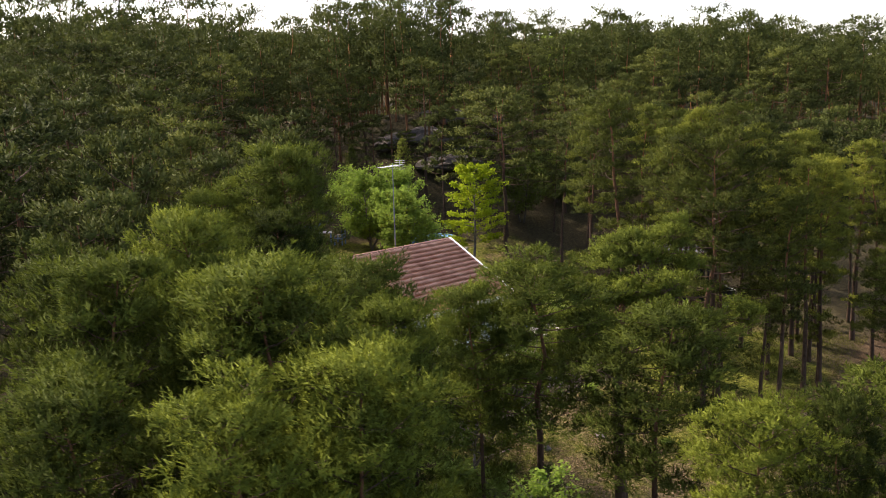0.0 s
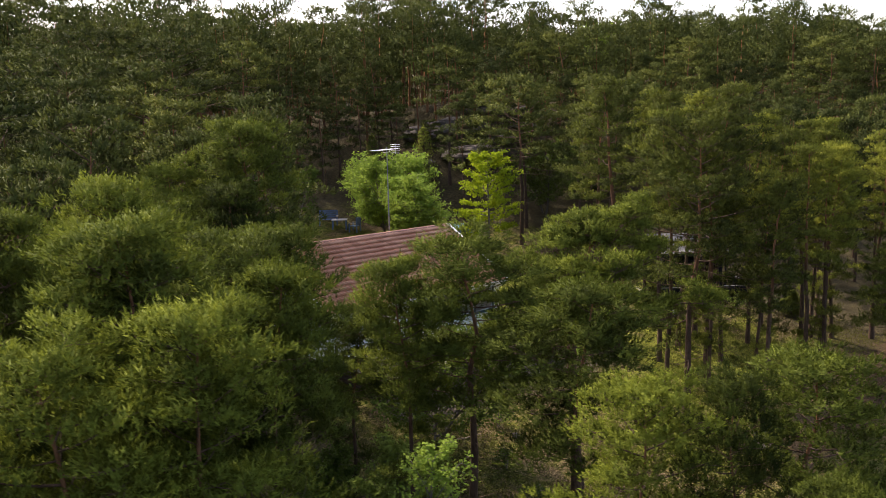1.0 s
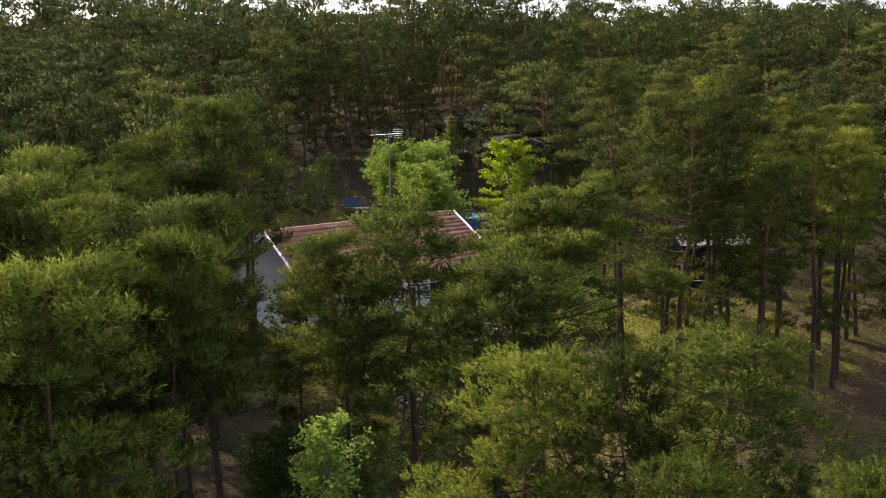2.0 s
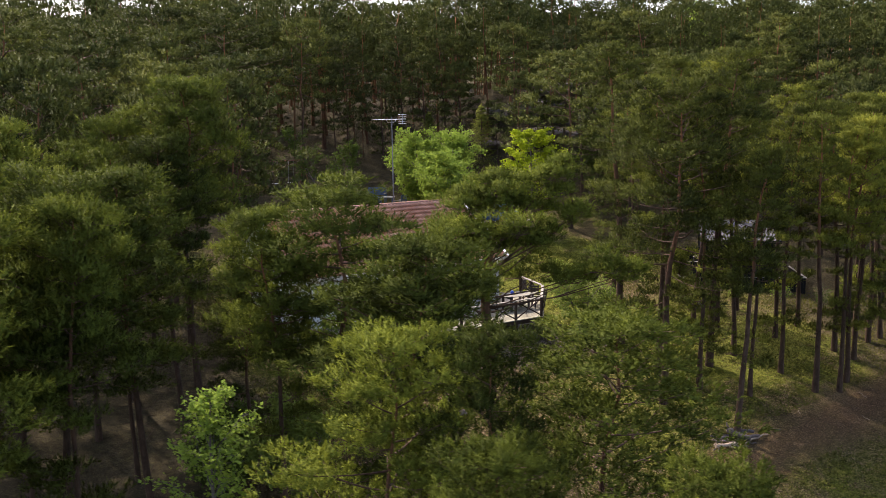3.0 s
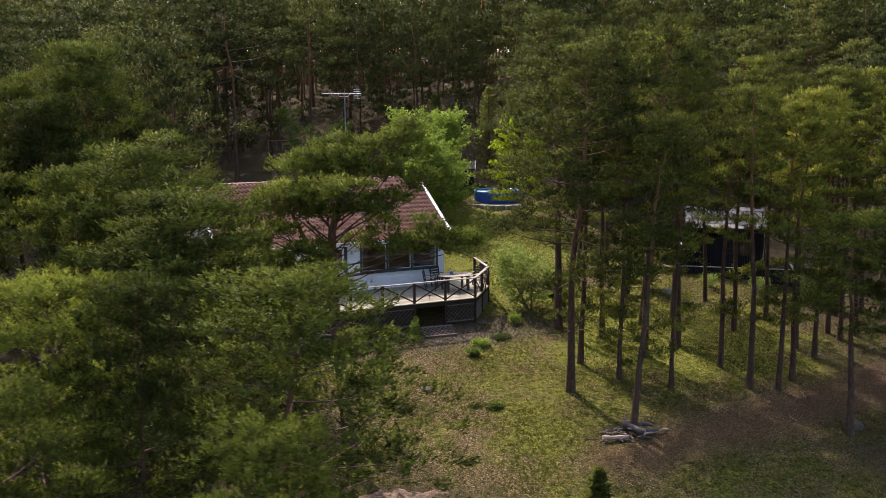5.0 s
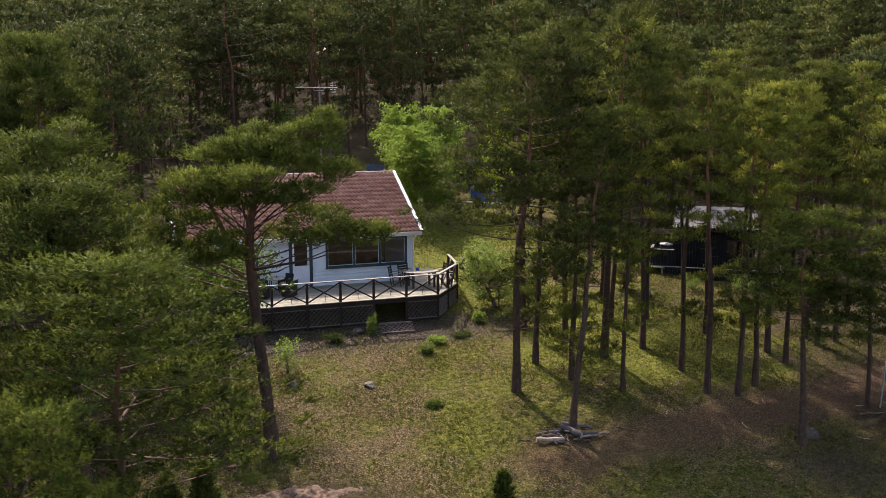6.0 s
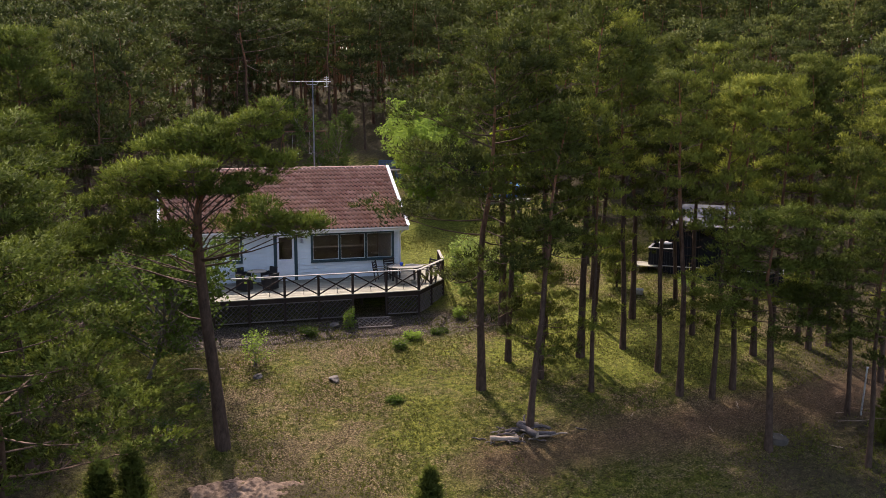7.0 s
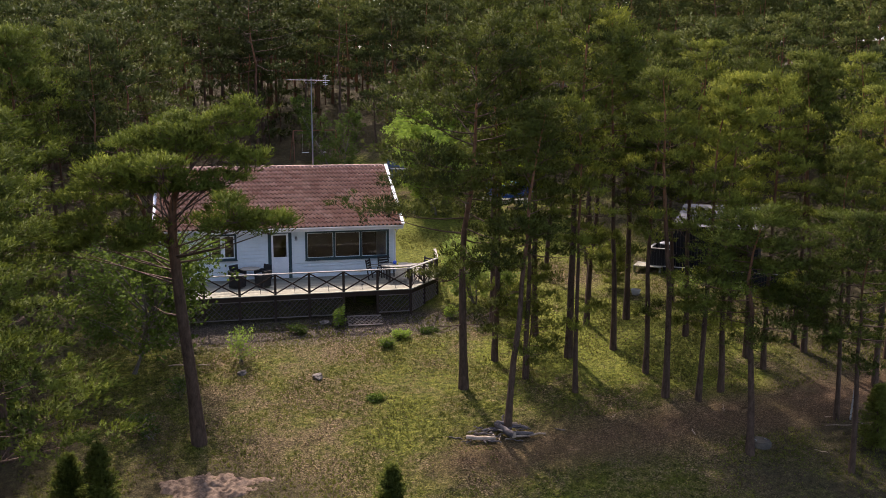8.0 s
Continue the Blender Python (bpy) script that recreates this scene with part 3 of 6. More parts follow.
def leaf_tree(seed, height, radius, bare, limbs, twigs, leaves, size, tiers=0.0, stems=1):
    """A broad-leaved tree or shrub: stems, branching limbs, single leaves. tiers: how far limbs lie in level storeys."""
    rng = np.random.default_rng(seed)
    wood, bits = Tubes(), Tubes()
    cen, aim = [], []
    for st in range(stems):
        off = rng.normal(0, 0.1 * (stems > 1), 2)
        tilt = rng.normal(0, 0.26 * (stems > 1) + 0.02, 2)
        t = np.linspace(0, 1, 7)
        hh = height * (rng.uniform(0.72, 1) if stems > 1 else 1)
        line = np.stack([off[0] + tilt[0] * hh * t + 0.02 * hh * np.sin(5 * t + st), off[1] + tilt[1] * hh * t, -0.15 + t * hh * 0.95], 1)
        wood.add(line, (0.014 * hh + 0.008) * (1 - 0.88 * t), 6)
        az = rng.uniform(0, 6)
        for k in range(limbs):
            s = (k + 0.5) / limbs
            az += 2.4 + rng.normal(0, 0.4)
            h = hh * (bare + (0.97 - bare) * s)
            prof = math.sqrt(max(0.03, 1 - (2 * (0.16 + 0.84 * s) - 0.86) ** 2 / 1.35))
            L = radius * prof * rng.uniform(0.7, 1.15) / (1.0 if stems == 1 else 1.3)
            el = radians((10 if tiers else 34) + (22 if tiers else 30) * s + rng.normal(0, 7))
            out = np.array([math.cos(az) * math.cos(el), math.sin(az) * math.cos(el), math.sin(el)])
            p0 = np.array([np.interp(h, line[:, 2], line[:, c]) for c in range(3)])
            u = np.linspace(0, 1, 4)[:, None]
            lb = p0 + out * L * u + rng.normal(0, 0.07, 3) * L * u * u
            bits.add(lb, max(0.006, 0.012 * L) * (1 - 0.8 * u[:, 0]) + 0.002, 4)
            for w in range(twigs):
                a = 0.22 + 0.78 * (w + rng.uniform(0, 1)) / twigs
                q0 = np.array([np.interp(a, u[:, 0], lb[:, c]) for c in range(3)])
                sw = (1 if w % 2 else -1) * rng.uniform(0.3, 1.3)
                d = np.array([math.cos(az + sw), math.sin(az + sw), rng.uniform(-0.25, 0.5) * (0.4 if tiers else 1.0)])
                tl = L * rng.uniform(0.18, 0.4) + 0.1
                bits.add([q0, q0 + d * tl], [0.006, 0.002], 3)
                e = rng.uniform(0.15, 1.05, leaves)[:, None]
                cen.append(q0 + d * tl * e + rng.normal(0, 0.05 + 0.05 * tl, (leaves, 3)))
                aim.append(np.tile(d * 0.7 + [0, 0, -0.1], (leaves, 1)))
    v, f = rhombs(rng, np.concatenate(cen), np.concatenate(aim), size)
    return wood, bits, (v, f)


def raise_tree(name, arrays, place, label, category, group, leaf, bark="bark", turn=0.0, crown="crown"):
    wood, bits, (v, f, *soft) = arrays
    ob = thing(name, place, label, category, group, turn)
    part("trunk", wood.mesh("trunk", M[bark]), None, ob)
    part("branchwork", bits.mesh("branchwork", M["twig"] if bark == "bark" else M[bark]), None, ob)["kind"] = "stuff"
    part(crown, big_mesh(crown, v, f, M[leaf], bool(soft), soft[0] if soft else None), None, ob)
    return ob


def plant(kinds, rows, spin):
    """Sets trees (x, y, top, kind, spread, label): the first of a kind is built at its place, the others are copies, scaled to their height."""
    rng = spin if isinstance(spin, random.Random) else random.Random(spin)
    for x, y, top, kind, spread, *more in rows:
        z = lz(x, y)
        first = kind not in done
        if first:
            done[kind] = kinds[kind]((x, y, z))
            done[kind]["tall"] = max(c[2] for part_of in done[kind].children for c in part_of.bound_box)
        s = (top - z) / done[kind]["tall"]
        turn = more[0] if more else rng.uniform(0, 360)
        m = pose(x, y, z - 0.05, 0, 0, turn) @ Matrix.Diagonal((s * spread, s * spread, s, 1))
        if first:
            done[kind].matrix_basis = m
        else:
            made = copy_thing(done[kind], m)
            made.scale = (s * spread, s * spread, s)


done = {}
GROVE = "pines of the grove beside the house"
FRONT = "pines in front of the house"
WOOD = "pines of the wood"


def pine_kind(seed, h, bare, radius, limbs, twigs, tufts, per, length, width, label, group, leaf="needles", **more):
    return lambda place: raise_tree("pine_tree", pine(seed, h, bare, radius, limbs, twigs, tufts, per, length, width, **more), place, label, "pine", group, leaf)


tall = "tall slender Scots pine with long bare trunk and high crown"
broad = "Scots pine with a broad lumpy crown and red-brown upper branches"
NEAR = (5, 0.12, 0.04)
FULL = (5, 0.14, 0.034)
WILD = (4, 0.2, 0.085)
KINDS = {
    "tall_a": pine_kind(11, 13, 0.49, 1.45, 25, 3, 68, *NEAR, tall, GROVE, low=2, puff=0.94, dead=9),
    "tall_b": pine_kind(12, 13, 0.52, 1.30, 25, 3, 68, *NEAR, tall, GROVE, low=2, puff=0.94, dead=9),
    "tall_c": pine_kind(13, 12, 0.49, 1.35, 25, 3, 68, *NEAR, tall, GROVE, low=2, dead=12, puff=0.94),
    "tall_w": pine_kind(14, 13, 0.42, 3.7, 48, 4, 84, *NEAR, "tall Scots pine with a wide drooping crown and straight trunk", GROVE, low=3, dead=4, puff=1.0),
    "broad_a": pine_kind(21, 11, 0.5, 1.80, 35, 4, 70, *FULL, broad, FRONT, "needles_fresh", flat=0.5, puff=1.0),
    "broad_b": pine_kind(22, 11, 0.52, 1.70, 35, 4, 70, *FULL, broad, FRONT, "needles_fresh", flat=0.3, low=3, puff=1.0),
    "broad_c": pine_kind(23, 11, 0.48, 1.75, 35, 4, 70, *FULL, broad, FRONT, "needles_fresh", flat=0.1, dead=9, puff=1.0),
    "bushy": pine_kind(24, 10, 0.46, 1.75, 36, 4, 70, 6, 0.1, 0.03, "Scots pine with a deep bushy crown on the slope", FRONT, "needles_fresh", flat=0.4, puff=0.98, spread=0.5),
    "young": pine_kind(25, 6, 0.12, 1.7, 22, 3, 60, *NEAR, "young pine with drooping boughs between the grove's trunks", GROVE, dead=3),
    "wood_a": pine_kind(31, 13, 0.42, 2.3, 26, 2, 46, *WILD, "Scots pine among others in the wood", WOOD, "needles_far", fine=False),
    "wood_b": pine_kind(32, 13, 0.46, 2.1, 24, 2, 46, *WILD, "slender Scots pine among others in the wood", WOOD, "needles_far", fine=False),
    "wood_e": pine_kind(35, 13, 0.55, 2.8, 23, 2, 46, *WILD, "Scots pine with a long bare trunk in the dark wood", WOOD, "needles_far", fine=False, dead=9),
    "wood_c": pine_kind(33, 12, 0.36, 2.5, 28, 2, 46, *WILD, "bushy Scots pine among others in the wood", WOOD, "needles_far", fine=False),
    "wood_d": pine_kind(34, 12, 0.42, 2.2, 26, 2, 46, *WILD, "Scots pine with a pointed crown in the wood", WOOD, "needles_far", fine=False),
}


def lone_pine(place):
    """A pine with a leaning trunk that forks into a wide, layered crown: masses of needles at the ends of crooked limbs."""
    rng = np.random.default_rng(41)
    right, away = np.array([0.971, -0.24, 0]), np.array([0.24, 0.971, 0])
    wood, bits = Tubes(), Tubes()
    stem = [a * right + b * away + [0, 0, z] for a, b, z in ((0, 0, -0.2), (-0.15, 0, 2.0), (-0.38, -0.1, 4.6), (-0.5, -0.2, 6.6), (-0.42, -0.3, 7.6), (-0.1, -0.4, 8.8), (0.5, -0.5, 9.8))]
    wood.add(stem, [0.27, 0.19, 0.17, 0.155, 0.12, 0.07, 0.02], 9)
    wood.add([stem[3] - [0, 0, 0.2], stem[3] - 0.7 * right + [0, 0, 0.6], stem[3] - 1.1 * right + [0, 0, 1.5], stem[3] - 1.6 * right + [0, 0, 2.2]], [0.11, 0.08, 0.055, 0.02], 6)
    # needle masses: across, away, height above the root, size
    masses = ((2.1, -0.5, 10.7, 0.32), (1.7, -0.6, 10.3, 0.42), (1.2, -0.5, 10.1, 0.5), (0.7, -0.5, 10.0, 0.6), (0.15, -0.4, 9.8, 0.6), (-0.4, -0.3, 9.7, 0.6), (-1.0, -0.4, 9.9, 0.45), (-0.9, -0.4, 9.3, 0.65),
              (0.4, -1.2, 9.4, 0.7), (1.1, -0.8, 9.2, 0.6), (1.2, -0.5, 8.6, 0.5), (-1.6, -1.1, 8.9, 0.65), (-2.0, -1.1, 8.7, 0.65), (-2.6, -1.2, 8.2, 0.6), (-3.2, -1.0, 7.8, 0.55), (-0.2, -0.8, 8.5, 0.65), (-0.9, -1.4, 8.7, 0.7),
              (2.3, -1.1, 9.1, 0.32), (1.9, -1.0, 8.95, 0.4), (0.0, -2.3, 9.0, 0.5), (-1.3, -0.9, 7.1, 0.6), (-2.4, -0.9, 6.8, 0.6), (-3.3, -0.6, 6.5, 0.55), (-2.0, -0.6, 7.5, 0.6), (-2.9, -0.9, 7.2, 0.6), (-3.8, -0.8, 7.0, 0.45),
              (1.6, -2.2, 7.3, 0.42), (2.2, -2.6, 7.3, 0.5), (2.9, -3.0, 7.5, 0.5), (2.3, -3.8, 7.8, 0.45), (3.3, -2.8, 7.5, 0.35), (1.0, -0.5, 7.6, 0.45), (0.5, -0.2, 7.1, 0.4), (1.7, -0.3, 7.2, 0.4), (0.4, 0.9, 9.2, 0.6), (-1.2, 0.9, 8.6, 0.6), (-0.5, -1.0, 8.1, 0.6), (0.6, -1.0, 8.2, 0.55), (-1.5, -0.3, 8.2, 0.6), (1.7, -0.8, 9.7, 0.45), (-1.6, -0.6, 9.4, 0.5), (-0.2, -0.6, 10.15, 0.45),
              (-1.8, -0.8, 6.4, 0.45), (-3.6, -0.7, 6.3, 0.4), (-0.9, -0.9, 6.6, 0.35))
    cen, aim = [], []
    for off, deep, z, size in masses:
        for lap in range(3):
            hub = off * right + away * (deep + rng.normal(0, 0.5 * size + 0.1)) + [0, 0, z + rng.normal(0, 0.1)] + right * rng.normal(0, 0.25 * size)
            root_z = min(max(5.2, 5.8 + (z - 6.6) * 0.7 - 0.12 * abs(off)), 9.4)
            root = np.array([np.interp(root_z, [p[2] for p in stem], [p[k] for p in stem]) for k in range(3)])
            mid = root * 0.5 + hub * 0.5 + rng.normal(0, 0.18, 3) - [0, 0, 0.15]
            if lap == 0:
                first = hub
                bits.add([root, mid, hub - [0, 0, 0.1]], [0.03, 0.02, 0.007], 5)
            else:
                bits.add([mid * 0.3 + first * 0.7, hub - [0, 0, 0.08]], [0.016, 0.006], 4)
            n = int(240 * size)
            pt, up = clumps(rng, hub, size * 0.85, n, 0.09, right)
            cen.append(pt)
            aim.append(up)
            for i in range(0, n, 14):
                bits.add([hub - [0, 0, 0.1], pt[i]], [0.008, 0.002], 3)
    for z, off in ((5.9, 1.3), (4.2, -0.9)):
        root = np.array([np.interp(z, [p[2] for p in stem], [p[k] for p in stem]) for k in range(3)])
        bits.add([root, root + right * off * 0.6 + [0, 0, 0.1], root + right * off + [0, 0, 0.35]], [0.04, 0.025, 0.006], 5)
    nor = unit(np.concatenate(aim))
    leaves = blades(rng, np.concatenate(cen), 0.9 * nor + [0, 0, 0.4], 5, 0.12, 0.032, 0.5, 0.15, nor)
    return raise_tree("pine_tree", (wood, bits, leaves), place, "Scots pine with a leaning bare trunk and a wide flat crown", "pine", FRONT, "needles_fresh")


plant({"lone": lone_pine}, [(-8.95, -12.85, 8.4, "lone", 1.0, 0)], 1)
grove_spin = random.Random(2)
plant(KINDS, [
    (0.16, -11.15, 11.15, "tall_w", 1.04), (2.0, -8.9, 11.05, "tall_b", 0.9), (0.8, -14.25, 8.35, "tall_c", 1.1), (2.65, -10.7, 9.75, "tall_b", 0.85),
    (4.97, -9.06, 12.05, "tall_a", 0.95), (4.05, -12.1, 8.45, "tall_c", 0.85), (8.36, -2.93, 12.05, "tall_b", 0.9), (7.1, -8.56, 11.25, "tall_c", 0.9),
    (8.96, -5.8, 11.65, "tall_a", 0.9), (7.35, -10.95, 9.75, "tall_b", 0.9), (7.2, -12.85, 9.35, "tall_a", 0.9), (8.3, -13.2, 9.15, "tall_c", 0.9),
    (9.5, -12.7, 9.25, "tall_b", 0.95), (12.1, -10.2, 9.85, "tall_a", 0.9), (12.3, -11.1, 9.35, "tall_c", 0.9), (14.8, -9.4, 10.25, "tall_b", 0.9),
    (2.9, -10.3, 2.0, "young", 0.9),
], grove_spin)
plant(KINDS, [
    (14.75, -10.15, 9.75, "tall_a", 0.85), (15.8, -10.1, 10.25, "tall_c", 0.9), (12.35, -15.4, 6.85, "tall_c", 0.9), (15.6, -13.3, 8.85, "tall_b", 1.0),
    (7.34, 0.0, 12.25, "tall_c", 0.9), (13.0, -7.4, 10.85, "tall_b", 0.9), (3.1, -5.3, 12.65, "tall_a", 1.1), (4.4, -6.8, 11.85, "tall_b", 0.9),
    (6.97, -6.1, 11.95, "tall_c", 0.9), (10.6, -8.0, 10.65, "tall_b", 0.9), (11.8, -4.6, 11.25, "tall_c", 0.8), (10.2, 1.6, 11.95, "tall_b", 0.9),
    (17.6, -11.5, 9.65, "tall_a", 0.95), (18.4, -8.0, 10.25, "tall_b", 0.95), (20.6, -10.2, 10.05, "wood_a", 0.9), (22.4, -12.6, 9.45, "wood_b", 0.95), (21.2, -6.6, 10.85, "wood_d", 0.9),
], grove_spin)
plant(KINDS, [
    (24.6, -9.2, 10.65, "wood_c", 0.9), (27.2, -6.2, 11.25, "wood_a", 0.9), (19.6, -14.8, 8.45, "wood_d", 0.9), (25.6, -13.6, 9.65, "wood_b", 0.95), (29.2, -10.4, 10.45, "wood_d", 0.95),
    (23.2, -3.6, 11.05, "wood_b", 0.9), (26.4, -1.6, 11.45, "wood_c", 0.9), (31.0, -4.4, 11.45, "wood_a", 1.0), (33.0, -9.0, 10.85, "wood_c", 1.0),
], grove_spin)
front_spin = random.Random(3)
plant(KINDS, [
    (-27.3, -17.0, 8.15, "broad_a", 1.0), (-24.5, -14.6, 9.5, "broad_b", 1.05), (-25.2, -17.9, 8.25, "broad_c", 0.95), (-19.8, -11.9, 8.55, "broad_c", 1.05),
    (-22.1, -12.6, 8.7, "broad_a", 1.0), (-22.1, -14.7, 8.1, "broad_b", 0.8), (-17.6, -21.4, 5.85, "bushy", 0.95), (-13.2, -22.7, 5.9, "bushy", 1.3), (-16.0, -23.0, 5.9, "bushy", 0.7), (-14.4, -13.3, 8.1, "broad_a", 1.25),
    (-14.8, -17.4, 6.95, "broad_b", 1.25), (-16.3, -12.7, 7.25, "broad_b", 0.9), (-15.8, -2.2, 11.2, "broad_b", 1.0), (-20.4, -0.6, 11.8, "wood_c", 0.9), (-24.0, -4.8, 10.1, "wood_a", 1.0),
    (-13.2, 0.4, 11.6, "wood_b", 0.8), (-28.8, -14.5, 8.05, "broad_b", 1.0), (-30.5, -9.0, 8.8, "broad_c", 1.0), (-26.9, -9.4, 9.7, "broad_a", 0.85),
], front_spin)
plant(KINDS, [
    (-22.5, -7.4, 9.8, "broad_b", 0.95), (-17.0, -4.3, 9.15, "broad_c", 0.9), (-18.2, -2.3, 10.0, "broad_a", 0.9), (-19.4, -8.0, 8.0, "broad_b", 0.8), (-22.6, -10.2, 8.7, "broad_c", 0.85), (-27.0, -12.2, 9.55, "broad_b", 0.95), (-25.4, -13.3, 8.8, "broad_c", 0.8), (-16.2, -9.7, 5.4, "broad_b", 1.0),
    (-20.0, -4.8, 9.0, "broad_a", 0.9), (-22.9, -3.6, 10.3, "wood_d", 0.9), (-14.9, 2.2, 10.9, "wood_b", 0.8), (10.5, -18.6, 5.1, "bushy", 1.15), (8.0, -17.0, 5.2, "broad_a", 1.35), (-14.5, -27.5, 4.5, "bushy", 0.75), (-18.0, -25.9, 5.3, "bushy", 0.75), (-13.5, -26.6, 2.95, "bushy", 0.7),
], front_spin)


def clear_of(x, y):
    """Whether the closed wood may stand here: not in the yard, round the cabin, or before the house."""
    if -12.0 < x < 12.5 and y < 23.5 or -10 < x < 16 and y < 27 and y > 20 and x > -3:
        return False
    if 11 < x < 22.5 and -6.5 < y < 7:
        return False
    if y < -4 + 0.1 * x and x > -13 and x < 60 or x < -12 and y < -3:
        return False
    return True


def scatter(seed, test, gap, tries, box4, taken):
    rng = random.Random(seed)
    out = []
    for _ in range(tries):
        x, y = rng.uniform(box4[0], box4[1]), rng.uniform(box4[2], box4[3])
        if test(x, y) and all((x - a) ** 2 + (y - b) ** 2 > gap * gap for a, b in taken):
            taken.append((x, y))
            out.append((x, y, rng.random(), rng.random()))
    return out


def in_sight(x, y):
    """Within the wedge that the camera's way looks over."""
    a = math.degrees(math.atan2(x + 20, y + 38))
    return -14 < a < 74


near_gap = [(-16.1, -3.0), (-20.2, -0.3), (-24, -5), (-13.2, 0.4), (10.2, 1.6), (8.4, -2.9)]
wood_rows = []
for x, y, a, b in scatter(5, lambda x, y: clear_of(x, y) and in_sight(x, y) and math.hypot(x + 20, y + 35) < 88, 3.1, 9000, (-45, 62, -12, 56), near_gap):
    wood_rows.append((x, y, lz(x, y) + (10.2 + 3.4 * b if x < 8 else 9.3 + 2.8 * b), "wood_e" if -17 < x < 7 and 6 < y < 44 and a < 0.85 else ("wood_a", "wood_b", "wood_c", "wood_d")[int(a * 3.999)], 0.85 + 0.4 * b))
wood_rows.sort(key=lambda r: min(math.hypot(r[0] + 33, r[1] + 30), math.hypot(r[0] + 9, r[1] + 40)))
plant(KINDS, wood_rows[:108], 6)
# younger pines at the wood's edge, above the pool
plant(KINDS, [(x, y, lz(x, y) + h, kind, 1.15) for x, y, h, kind in (
    (13.2, 24.6, 6.4, "wood_c"), (15.6, 23.0, 5.2, "wood_d"), (11.2, 27.0, 8.2, "wood_c"), (15.0, 27.6, 8.6, "wood_a"), (7.2, 26.6, 7.4, "wood_c"), (3.6, 27.4, 8.0, "wood_d"))], 16)


def far_woods():
    """The hillside beyond, pine by pine, in one mesh."""
    full = [pine(50 + k, 12.0, 0.42, 2.9, 19, 3, 21, 2, 0.32, 0.14, sides=4, dead=0, puff=1.25) for k in range(4)]
    tops = [pine(60 + k, 12.0, 0.62, 2.7, 14, 3, 16, 2, 0.4, 0.2, sides=4, dead=0, puff=1.3, flat=0.5) for k in range(4)]
    young = [pine(70 + k, 12.0, 0.06, 4.2, 10, 2, 15, 2, 0.56, 0.3, sides=4, dead=0, puff=1.6) for k in range(3)]
    packs = []
    for wood, _, (nv, nf, nn) in full + tops + young:
        tv, tq = wood.v[0], wood.q[0]
        packs.append((tv, np.concatenate([tq[:, :3], tq[:, [0, 2, 3]]]), nv, nf, nn))
    rng = random.Random(9)
    rows = scatter(8, lambda x, y: clear_of(x, y) and in_sight(x, y) and math.hypot(x + 20, y + 35) >= 86 and (math.hypot(x + 30, y + 32) < 124 or x + 35 < 0.6 * (y + 30)), 3.0, 20000, (-60, 125, -20, 120), [])
    # whole crowns in the nearer rows, tops where others stand before them
    rows = [(x, y, lz(x, y) + 6.6 + 3.0 * b, int(4 * a) + (4 if math.hypot(x + 20, y + 35) > 98 else 0)) for x, y, a, b in rows][:1150] + [(r[0], r[1], r[2], rng.randrange(4)) for r in wood_rows[108:]]
    # the last rows along the skyline
    last = scatter(28, lambda x, y: in_sight(x, y) and 122 <= math.hypot(x + 30, y + 32) < 142, 3.4, 9000, (-60, 125, -20, 120), [])
    rows += [(x, y, lz(x, y) + 6.8 + 3.4 * b, 4 + int(4 * a)) for x, y, a, b in last[:300]]
    rows += [(x + 1.5, y - 1.5, lz(x, y) + 5.0 + 2.0 * b, 8 + int(3 * a)) for x, y, a, b in last[1:300:2]]
    # young growth that closes the wood low down
    low = scatter(18, lambda x, y: clear_of(x, y) and in_sight(x, y) and (y > 24.5 or x > 24 or x < -16) and math.hypot(x + 20, y + 35) > 58, 3.1, 14000, (-55, 112, 0, 108), [])
    rows += [(x, y, lz(x, y) + 2.6 + 3.2 * b, 8 + int(3 * a)) for x, y, a, b in low[:560]]
    V, F, S, mats, n = [], [], [], [], 0
    for x, y, top, a in rows:
        z = lz(x, y)
        tv, tf, nv, nf, nn = packs[a]
        s, r = (top - z) / 12.0, rng.uniform(0, 6.28)
        c, sn = math.cos(r), math.sin(r)
        turn = np.array([[c, -sn, 0], [sn, c, 0], [0, 0, 1]]) * s
        for v, f, k, u in ((tv, tf, 1, unit(tv * [1, 1, 0])), (nv, nf, 0, nn)):
            V.append(v @ turn.T + (x, y, z))
            S.append(u @ turn.T / s)
            F.append(f + n)
            mats.append(np.full(len(f), k, np.int32))
            n += len(v)
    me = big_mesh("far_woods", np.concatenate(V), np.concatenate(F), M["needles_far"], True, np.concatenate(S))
    me.materials.append(M["bark"])
    me.polygons.foreach_set("material_index", np.concatenate(mats))
    tagged(new("far_woods", me), "dense pine wood covering the hillside behind the house", "woods", kind="stuff")


far_woods()

# ---- the house ----
X0, X1 = -10.72, -0.24      # wall corners
Y1 = 8.3                    # back wall
EAVE_Y, EAVE_Z, RIDGE_Y, RIDGE_Z = -0.39, 2.36, 4.05, 4.77
SLOPE = math.atan2(RIDGE_Z - EAVE_Z, RIDGE_Y - EAVE_Y)
OPEN = [(-4.37, -0.48, 0.79, 2.13), (-6.03, -5.0, 0.0, 2.1), (-8.65, -7.43, 0.92, 2.12)]


